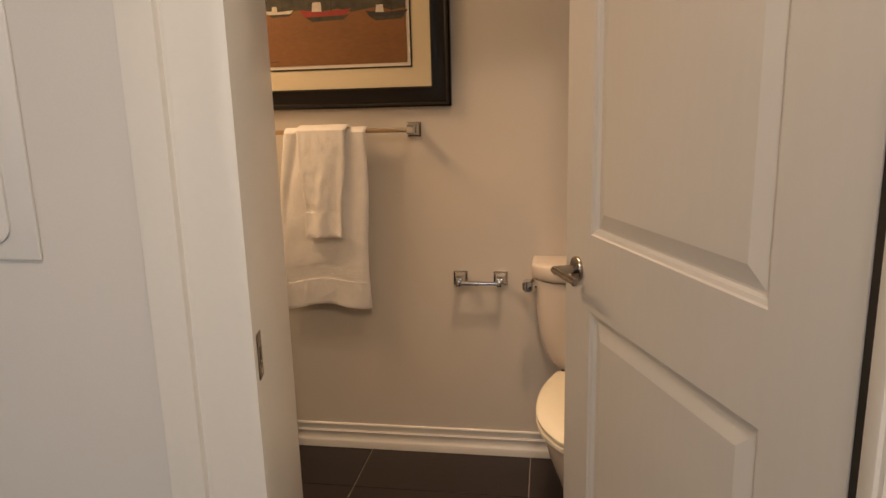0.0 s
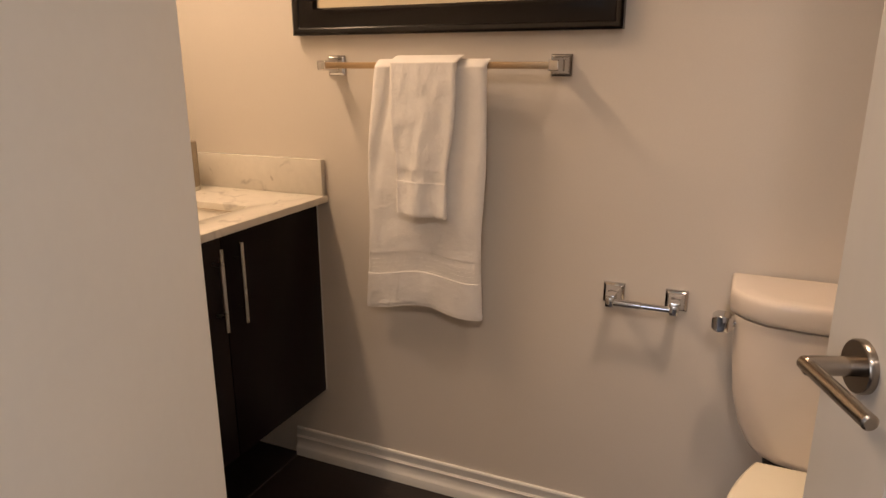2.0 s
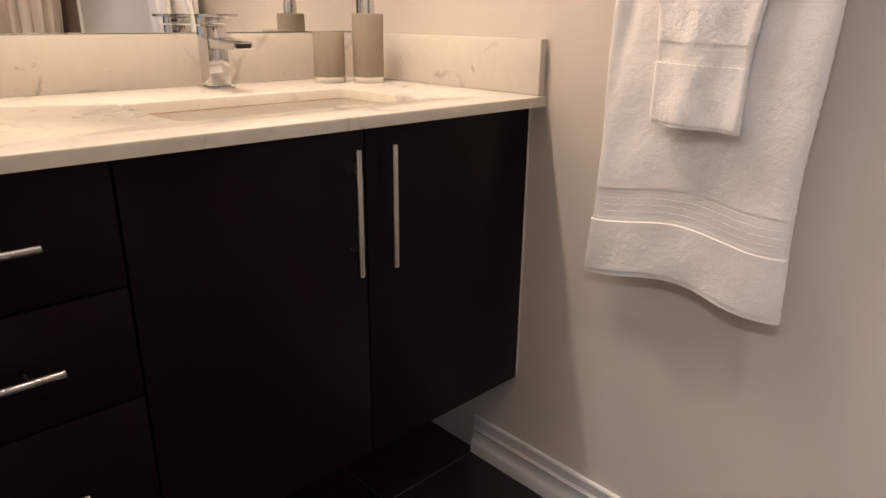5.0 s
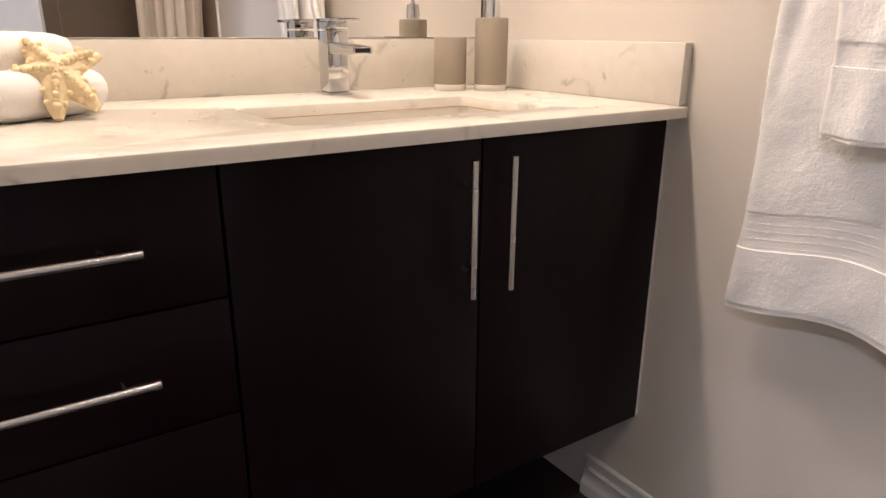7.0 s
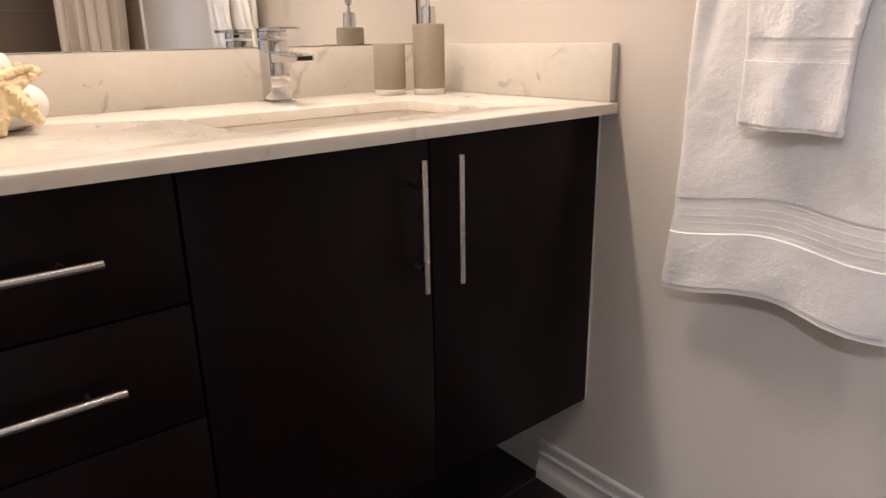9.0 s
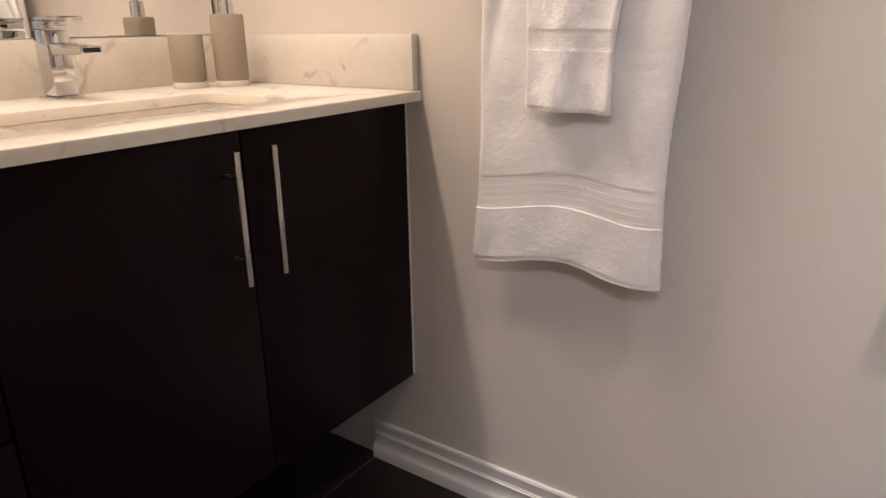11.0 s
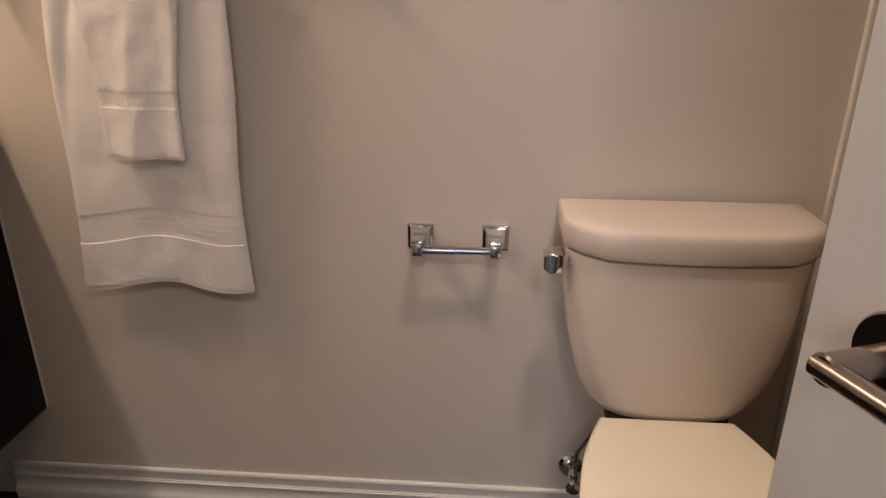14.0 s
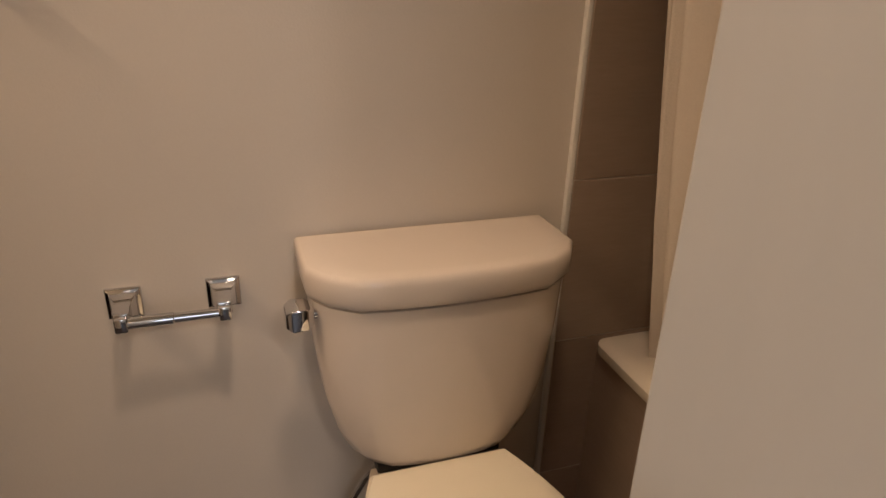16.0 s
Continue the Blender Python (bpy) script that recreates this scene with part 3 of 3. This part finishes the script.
def towel(name, label, x_top, x_bot, z_top, z_bot, y_front, thick, drop, bands, seed, sag, drape, crease=0.0):
    """A folded towel over the rail: a closed cloth with a front and a back fall."""
    th = thing(name, label, "towel", "towels on the rail")
    rng = random.Random(seed)
    ph = [rng.uniform(0, 6.28) for _ in range(6)]
    nx = 120
    yb = 2.5485

    def edge(v):
        s = v ** 0.8
        return x_top[0] + (x_bot[0] - x_top[0]) * s, x_top[1] + (x_bot[1] - x_top[1]) * s

    def point(u, v, out, tuft=0.0):
        a, b = edge(v)
        x = a + (b - a) * u + 0.004 * math.sin(9 * v + ph[0]) * (1 - 2 * u)
        zb = z_bot + sag(u)
        z = z_top + (zb - z_top) * v
        yf = y_front + drape * v ** 1.3
        fold = 0.007 * v * math.sin(5.2 * u + ph[1]) + 0.005 * math.sin(11 * u + 2.5 * v + ph[2]) * v + 0.003 * noise.noise((u * 6, v * 9, seed)) + 0.0004 * noise.noise((u * 26, v * 52, seed))
        fold -= crease * 0.010 * math.exp(-((u - 0.20 + 0.30 * v) / 0.045) ** 2) * max(0.0, 1 - v / 0.75)
        rim = min(u, 1 - u)
        puff = thick * (1 - max(0.0, 1 - rim / 0.06) ** 2) ** 0.5 if rim < 0.06 else thick
        crown = min(1.0, (z_top - z) / 0.018)
        crown = max(0.0, crown) ** 0.5
        if out > 0:
            y = yb - (yb - yf) * crown - fold - 0.5 * puff * crown
        else:
            y = yb - (yb - yf) * crown - fold + 0.5 * puff * crown
        if tuft:
            n1, n2 = noise.noise((x * 150, z * 150, seed)), noise.noise((x * 400, z * 400, seed + 4))
            y -= out * tuft * (0.0003 * n1 + 0.0006 * n2)
            z += tuft * 0.0012 * n2
            x += tuft * (0.0022 * n1 + 0.0012 * n2) * max(0.0, 1 - rim / 0.04) * (1 if u > 0.5 else -1)
        return Vector((x, y, z))

    def sheet(v0, v1, shift, rows, tuft=0.0):
        """A closed strip of the cloth between two heights, shift metres proud."""
        bm = bmesh.new()
        f = [[bm.verts.new(point(i / nx, v0 + (v1 - v0) * j / rows, 1, tuft) + Vector((0, -shift, 0))) for i in range(nx + 1)] for j in range(rows + 1)]
        k = [[bm.verts.new(point(i / nx, v0 + (v1 - v0) * j / rows, -1, tuft) + Vector((0, shift * 0.3, 0))) for i in range(nx + 1)] for j in range(rows + 1)]
        for j in range(rows):
            for i in range(nx):
                bm.faces.new((f[j][i], f[j][i + 1], f[j + 1][i + 1], f[j + 1][i]))
                bm.faces.new((k[j][i], k[j + 1][i], k[j + 1][i + 1], k[j][i + 1]))
            for i in (0, nx):
                bm.faces.new((f[j][i], f[j + 1][i], k[j + 1][i], k[j][i]))
        for j in (0, rows):
            for i in range(nx):
                bm.faces.new((f[j][i], k[j][i], k[j][i + 1], f[j][i + 1]))
        return bm

    (b0, b1) = bands
    part("cloth", sheet(0.0, b0, 0, 190, 0.6), TERRY, th)
    part("woven_band", sheet(b0, b1, -0.0016, 10), WOVEN, th, "flat woven band")
    for k in range(5):
        q = b0 + (b1 - b0) * (k + 0.5) / 5
        part("rib", sheet(q - 0.0011, q + 0.0011, -0.0012, 2), WOVEN, th)
    part("end_panel", sheet(b1, 0.985, 0.0016, 36, 0.6), TERRY, th)
    part("hem", sheet(0.985, 1.0, -0.0005, 3), WOVEN, th, "stitched hem")
    if drop:
        part("back_fall", box(x_top[0] + 0.012, x_top[1] - 0.022, 2.5600, 2.580, z_top - drop, z_top - 0.012, 0.007, 3), TERRY, th)
    return th


towel("bath_towel", "white terry bath towel with a woven band, folded over the rail", (-0.782, -0.476), (-0.852, -0.500), 1.272, 0.614, 2.526, 0.020, 0.30, (0.755, 0.845), 3,
      lambda u: -0.012 - 0.014 * math.cos(math.pi * u / 0.5) if u < 0.5 else 0.002 - 0.007 * (1 - math.cos(math.pi * min(1, (u - 0.5) / 0.4))), 0.040, 1.0)
towel("hand_towel", "small white terry hand towel draped over the bath towel", (-0.728, -0.538), (-0.716, -0.582), 1.281, 0.884, 2.496, 0.016, 0, (0.70, 0.775), 8, lambda u: -0.004 * u, 0.014)

# framed print
PX0, PX1, PZ0, PZ1 = -1.074, -0.186, 1.335, 2.10
picture = thing("framed_picture", "large black-framed harbour print with a cream mat", "picture")
prof = [(0, 0.0), (0, 0.026), (0.006, 0.030), (0.014, 0.028), (0.020, 0.022), (0.050, 0.019), (0.056, 0.022), (0.064, 0.021), (0.070, 0.014), (0.070, 0.0)]
rings = []
for o, d in prof:
    rings.append([(PX0 + o, W - d, PZ0 + o), (PX1 - o, W - d, PZ0 + o), (PX1 - o, W - d, PZ1 - o), (PX0 + o, W - d, PZ1 - o)])
part("frame", loft(rings, False), FRAME, picture)


def sheet_rect(o, y, material, name, label=""):
    return part(name, box(PX0 + o, PX1 - o, y, y + 0.0015, PZ0 + o, PZ1 - o), material, picture, label)


sheet_rect(0.069, W - 0.0075, MATB, "mat_board", "cream mat board")
sheet_rect(0.137, W - 0.0095, MATD, "mat_line", "dark inner mat line")
sheet_rect(0.1425, W - 0.0115, MATW, "inner_mat", "pale inner mat")
art = sheet_rect(0.1535, W - 0.0135, SAND, "print", "printed brown water")
AX0, AX1, AZ0, AZ1 = PX0 + 0.1535, PX1 - 0.1535, PZ0 + 0.1535, PZ1 - 0.1535


def painted(name, pts, material, depth):
    y = W - 0.0136 - 0.0004 * depth
    bm = bmesh.new()
    lo = [bm.verts.new((x, y, z)) for x, z in pts]
    bm.faces.new(lo)
    r = bmesh.ops.extrude_face_region(bm, geom=bm.faces[:])
    for v in r["geom"]:
        if isinstance(v, bmesh.types.BMVert):
            v.co.y -= 0.0004
    part(name, bm, material, art)


painted("shore", [(AX0, 1.675)] + [(AX0 + (AX1 - AX0) * i / 12, 1.672 + 0.008 * math.sin(i * 2.1)) for i in range(13)] + [(AX1, AZ1), (AX0, AZ1)], LAND, 0)
for bx, bz, s, hull in ((-0.632, 1.659, 0.9, PRED), (-0.800, 1.670, 0.5, PWHITE), (-0.410, 1.650, 0.72, PDARK)):
    painted("reflection", [(bx - 0.085 * s, bz - 0.002 * s), (bx - 0.05 * s, bz - 0.024 * s), (bx + 0.075 * s, bz - 0.020 * s), (bx + 0.10 * s, bz - 0.002 * s)], LAND, 0.5)
    painted("boat_hull", [(bx - 0.10 * s, bz + 0.022 * s), (bx - 0.08 * s, bz - 0.006 * s), (bx + 0.085 * s, bz - 0.004 * s), (bx + 0.11 * s, bz + 0.020 * s), (bx, bz + 0.012 * s)], hull, 1)
    painted("boat_cabin", [(bx - 0.05 * s, bz + 0.014 * s), (bx - 0.01 * s, bz + 0.013 * s), (bx - 0.012 * s, bz + 0.048 * s), (bx - 0.046 * s, bz + 0.048 * s)], PWHITE, 2)
    painted("boat_mast", [(bx + 0.028 * s, bz + 0.013 * s), (bx + 0.031 * s, bz + 0.013 * s), (bx + 0.031 * s, bz + 0.12 * s), (bx + 0.028 * s, bz + 0.12 * s)], MATD, 2)
painted("signature", [(AX0 + 0.03, AZ0 + 0.015), (AX0 + 0.11, AZ0 + 0.016), (AX0 + 0.11, AZ0 + 0.018), (AX0 + 0.03, AZ0 + 0.017)], PDARK, 1)

# toilet roll holder
tp = thing("toilet_paper_holder", "empty chrome toilet roll holder with square posts", "toilet paper holder")
for x in (-0.168, -0.0195):
    square_post(tp, x, 0.709, 0.062, 0.0265, 0.0115)
    part("arm", box(x - 0.0095, x + 0.0095, W - 0.072, W - 0.050, 0.692, 0.716, 0.003), CHROME, tp)
roller = part("roller", rod((-0.167, W - 0.061, 0.703), (-0.094, W - 0.061, 0.703), 0.0095, 20), CHROME, tp, "spring roller")
part("roller_core", rod((-0.095, W - 0.061, 0.703), (-0.027, W - 0.061, 0.703), 0.0078, 20), CHROME, roller)

# ---- toilet ----
TX = 0.317
toilet = thing("toilet", "bisque two-piece toilet with its lid closed", "toilet", m=pose(TX, 0, 0))


def tank_ring(w, yb, yf, ch, z, bow=0.012, n=8):
    """Plan of the tank: flat back, chamfered front corners and a bowed front."""
    w *= 0.945
    pts = [(w, yb), (w, yf + ch * 0.95)]
    pts += [(w - 0.35 * ch, yf + ch * 0.45)]
    f = w - ch
    pts += [(f * (1 - 2 * i / n), yf - bow * (1 - (1 - 2 * i / n) ** 2)) for i in range(n + 1)]
    pts += [(-(w - 0.35 * ch), yf + ch * 0.45), (-w, yf + ch * 0.95), (-w, yb)]
    return [(x + 0.004, y, z + 0.008) for x, y in pts]


bm = loft([tank_ring(0.128, 2.595, 2.478, 0.035, 0.402), tank_ring(0.150, 2.598, 2.460, 0.045, 0.410), tank_ring(0.166, 2.60, 2.452, 0.05, 0.430), tank_ring(0.188, 2.60, 2.446, 0.05, 0.475), tank_ring(0.208, 2.602, 2.440, 0.055, 0.545), tank_ring(0.219, 2.604, 2.436, 0.06, 0.630), tank_ring(0.224, 2.604, 2.434, 0.06, 0.730)])
tank = part("tank", bm, CERAMIC, toilet)
bm = loft([tank_ring(0.220, 2.607, 2.438, 0.062, 0.7315), tank_ring(0.232, 2.610, 2.429, 0.066, 0.737), tank_ring(0.236, 2.612, 2.423, 0.068, 0.748), tank_ring(0.237, 2.612, 2.423, 0.068, 0.777), tank_ring(0.2362, 2.6115, 2.4245, 0.0675, 0.7825), tank_ring(0.2335, 2.610, 2.427, 0.066, 0.7870), tank_ring(0.229, 2.608, 2.431, 0.064, 0.7890), tank_ring(0.19, 2.59, 2.45, 0.05, 0.7905)])
part("tank_lid", bm, CERAMIC, tank)
part("gasket", box(-0.115, 0.115, 2.475, 2.585, 0.392, 0.412, 0.004), BLACK, tank, "dark rubber gasket")
lever_arm = part("flush_lever", loft([[(-0.208 - 1.10 * a, 2.494 + sy * w, 0.716 + sz * h) for sy, sz in ((1, 1), (-1, 1), (-1, -1), (1, -1))] for a, w, h in ((0, 0.012, 0.013), (0.010, 0.021, 0.018), (0.030, 0.022, 0.019), (0.040, 0.017, 0.012))]), CHROME, toilet, "chrome side flush lever")
b = lever_arm.modifiers.new("soft", "BEVEL")
b.width, b.segments, b.limit_method = 0.0025, 3, "ANGLE"
part("lever_stem", rod((-0.195, 2.494, 0.716), (-0.218, 2.494, 0.716), 0.008), CHROME, lever_arm)


def egg(w, yb, yf, z, n=40):
    """Plan of seat and bowl: squared back and long oval front."""
    half = n // 2
    wb = w * 0.66
    cy = yf + (yb - yf) * 0.47
    ring = []
    for i in range(half + 1):
        a = math.pi * i / half
        ring.append((w * math.cos(a), cy - (cy - yf) * math.sin(a), z))
    side = n // 4
    for i in range(1, side + 1):
        k = i / side
        ring.append((-w + (w - wb) * (k ** 2.2), cy + (yb - cy) * k, z))
    for i in range(1, 4):
        ring.append((-wb + 2 * wb * i / 4, yb, z))
    for i in range(side, 0, -1):
        k = i / side
        ring.append((w - (w - wb) * (k ** 2.2), cy + (yb - cy) * k, z))
    return [(x - 0.011, y, zz) for x, y, zz in ring]


bm = loft([egg(0.105, 2.40, 2.02, 0.0), egg(0.107, 2.40, 2.02, 0.02), egg(0.100, 2.38, 2.05, 0.05), egg(0.102, 2.38, 2.05, 0.14), egg(0.130, 2.42, 2.00, 0.21), egg(0.152, 2.46, 1.93, 0.29), egg(0.168, 2.49, 1.91, 0.345), egg(0.170, 2.50, 1.905, 0.375), egg(0.168, 2.50, 1.91, 0.384)])
part("bowl", bm, CERAMIC, toilet)
part("seat", loft([egg(0.180, 2.425, 1.896, 0.385), egg(0.187, 2.428, 1.890, 0.389), egg(0.187, 2.428, 1.890, 0.400), egg(0.183, 2.425, 1.894, 0.404)]), SEAT, toilet, "cream plastic seat")
part("lid", loft([egg(0.181, 2.440, 1.896, 0.406), egg(0.187, 2.444, 1.889, 0.410), egg(0.187, 2.444, 1.889, 0.418), egg(0.180, 2.440, 1.896, 0.4245), egg(0.150, 2.42, 1.93, 0.428), egg(0.06, 2.30, 2.05, 0.4285)]), SEAT, toilet, "closed cream plastic lid")
for s in (-1, 1):
    part("bolt_cap", lathe([(0.014, 0.02), (0.013, 0.03), (0.006, 0.037), (0, 0.038)], 16, Matrix.Translation((s * 0.108, 2.16, 0))), CERAMIC, toilet)

# stop valve and hose
valve = thing("stop_valve", "chrome water stop valve on the wall behind the toilet", "valve", m=pose(0.166, W, 0.165))
part("rose", lathe([(0.030, 0), (0.029, 0.003), (0.020, 0.010), (0.010, 0.012), (0, 0.012)], 28, pose(0, 0, 0, 90)), CHROME, valve)
part("stub", rod((0, -0.008, 0), (0, -0.060, 0), 0.008), CHROME, valve)
part("valve_body", rod((0, -0.050, -0.022), (0, -0.050, 0.026), 0.011), CHROME, valve)
part("knob", lathe([(0.006, 0), (0.017, 0.003), (0.018, 0.010), (0.014, 0.014), (0, 0.015)], 20, pose(0, -0.062, 0, 90)), CHROME, valve)
part("hose", tube([(0, -0.050, 0.024), (0.002, -0.052, 0.08), (0.030, -0.060, 0.14), (0.060, -0.075, 0.19), (0.075, -0.080, 0.245)], 0.0055), NICKEL, valve, "braided steel hose")

# ---- bath ----
tub = thing("bathtub", "built-in enamel bathtub with a taupe tiled apron", "bathtub")
RIMX = 0.690
rings = []
for z, g, r in ((0.474, -0.04, 0.03), (0.486, -0.002, 0.03), (0.492, 0.0, 0.03), (0.507, 0.0, 0.03), (0.514, -0.010, 0.03), (0.514, -0.065, 0.08), (0.500, -0.080, 0.09), (0.30, -0.11, 0.11), (0.14, -0.16, 0.12), (0.12, -0.22, 0.1)):
    rings.append([(x, y, z) for x, y in rounded_rect((RIMX + R - 0.012) / 2, (1.12 + W - 0.012) / 2, R - 0.012 - RIMX + 2 * g, W - 0.012 - 1.12 + 2 * g, r, 6)])
part("basin", loft(rings), TUBM, tub)
part("apron", box(RIMX + 0.012, RIMX + 0.05, 1.118, W - 0.012, 0, 0.480), WALLT, tub, "taupe tiled apron")

curtain = thing("shower_curtain", "pale cloth shower curtain gathered at the tiled wall", "curtain")
bm = bmesh.new()
nu, nv = 160, 14
grid = []
for j in range(nv + 1):
    v = j / nv
    row = []
    for i in range(nu + 1):
        u = i / nu
        amp = 0.030 * (0.65 + 0.35 * v)
        y = 2.575 - 0.30 * u + 0.010 * math.sin(13 * u * math.pi + 1)
        x = 0.690 + amp * math.sin(11 * u * math.pi + 0.4 * v - 0.6) + 0.010 * math.sin(4 * u * math.pi + 2 * v)
        row.append(bm.verts.new((x + 0.128 * v * v, y - 0.04 * v * v * (1 - u), 1.98 - 1.66 * v)))
    grid.append(row)
for j in range(nv):
    for i in range(nu):
        bm.faces.new((grid[j][i], grid[j][i + 1], grid[j + 1][i + 1], grid[j + 1][i]))
cl = part("cloth", bm, CURTAIN, curtain)
sol = cl.modifiers.new("thick", "SOLIDIFY")
sol.thickness = 0.0025
rod_thing = thing("curtain_rod", "chrome shower curtain rod between the walls", "curtain rod")
part("rod", rod((0.708, 1.116, 2.0), (0.708, W - 0.002, 2.0), 0.0125), CHROME, rod_thing)

# recessed ceiling lights
for x, y in ((0.14, 1.92), (0.25, 0.12)):
    lamp = thing("recessed_light", "round white recessed ceiling light", "ceiling light", "ceiling lights", m=pose(x, y, CEILING))
    part("ring", lathe([(0.085, -0.0005), (0.11, -0.0005), (0.108, -0.006), (0.088, -0.008), (0.085, -0.0005)], 36), TRIM, lamp)
    part("lens", lathe([(0.0, -0.001), (0.085, -0.001), (0.084, -0.003), (0.0, -0.003)], 36), LENS, lamp)

# vanity light over the mirror, a plain back plate and two lamps facing down
vl = thing("vanity_light", "plain nickel vanity light fixed above the mirror", "wall lamp")
part("back_plate", box(L + 0.001, L + 0.02, 1.82, 2.30, 2.24, 2.31, 0.004), NICKEL, vl)
part("arm", rod((L + 0.015, 2.06, 2.29), (-1.30, 2.06, 2.29), 0.009), NICKEL, vl)
part("shade", box(-1.35, -1.25, 1.80, 2.32, 2.272, 2.295, 0.006), NICKEL, vl)

# ---- tiles ----
backing = structure("tile_backing", box(0.6015, R, W - 0.0115, W - 0.0005, 0, CEILING), WGROUT, "taupe grout behind the tub wall tiles", "wall")
structure("trim_4", box(0.591, 0.601, W - 0.013, W - 0.0005, 0, CEILING, 0.002), TRIM, "pale edge strip of the tiled tub wall", "trim")


def tile_mesh(w, h, t, name, material):
    bm = box(0, w, -t, 0, 0, h, 0.001, 1)
    me = bpy.data.meshes.new(name)
    bm.to_mesh(me)
    bm.free()
    me.materials.append(material)
    return me


tz, tw, th_ = 0.340, 0.60, 0.0085
full = tile_mesh(tw - 0.003, tz - 0.003, th_, "tile", WALLT)
part_w = tile_mesh(R - 0.603 - tw, tz - 0.003, th_, "tile", WALLT)
low = tile_mesh(tw - 0.003, 0.174, th_, "tile", WALLT)
for k in range(7):
    z = -0.163 + tz * k
    if z + tz > CEILING + 0.3:
        continue
    for x, me in ((0.603, full), (0.603 + tw, part_w)):
        if k == 0:
            if x > 0.7:
                continue
            ob = new("tile", low)
            z0 = 0.0015
        else:
            ob = new("tile", me)
            z0 = z + 0.0015
        if z0 + tz > CEILING:
            continue
        ob.parent = backing
        ob.location = (x, W - 0.0045, z0)

far_backing = structure("tile_backing_far", box(R - 0.0075, R - 0.0003, 1.09, W - 0.014, 0, CEILING), WGROUT, "taupe grout behind the tiles over the tub", "wall")
for k in range(1, 7):
    for j in range(3):
        ob = new("tile", full if j < 2 else part_w)
        ob.parent = far_backing
        ob.matrix_basis = pose(R - 0.0005, W - 0.016 - tw * j, -0.163 + tz * k + 0.0015, 0, 0, -90)

fl = {}
FX0, FW, FD = -1.79, 0.627, 0.313
for i in range(6):
    for j in range(14):
        x, y = FX0 + FW * i, 2.645 - FD * (j + 1)
        if y < -1.5 or x > 1.7:
            continue
        if "floor" not in fl:
            bm = box(0.0018, FW - 0.0018, 0.0018, FD - 0.0018, -0.008, 0.0, 0.0008, 1)
            me = bpy.data.meshes.new("tile")
            bm.to_mesh(me)
            bm.free()
            me.materials.append(FLOORT)
            fl["floor"] = me
        ob = new("tile", fl["floor"])
        ob.parent = floor
        ob.location = (x, y, 0)
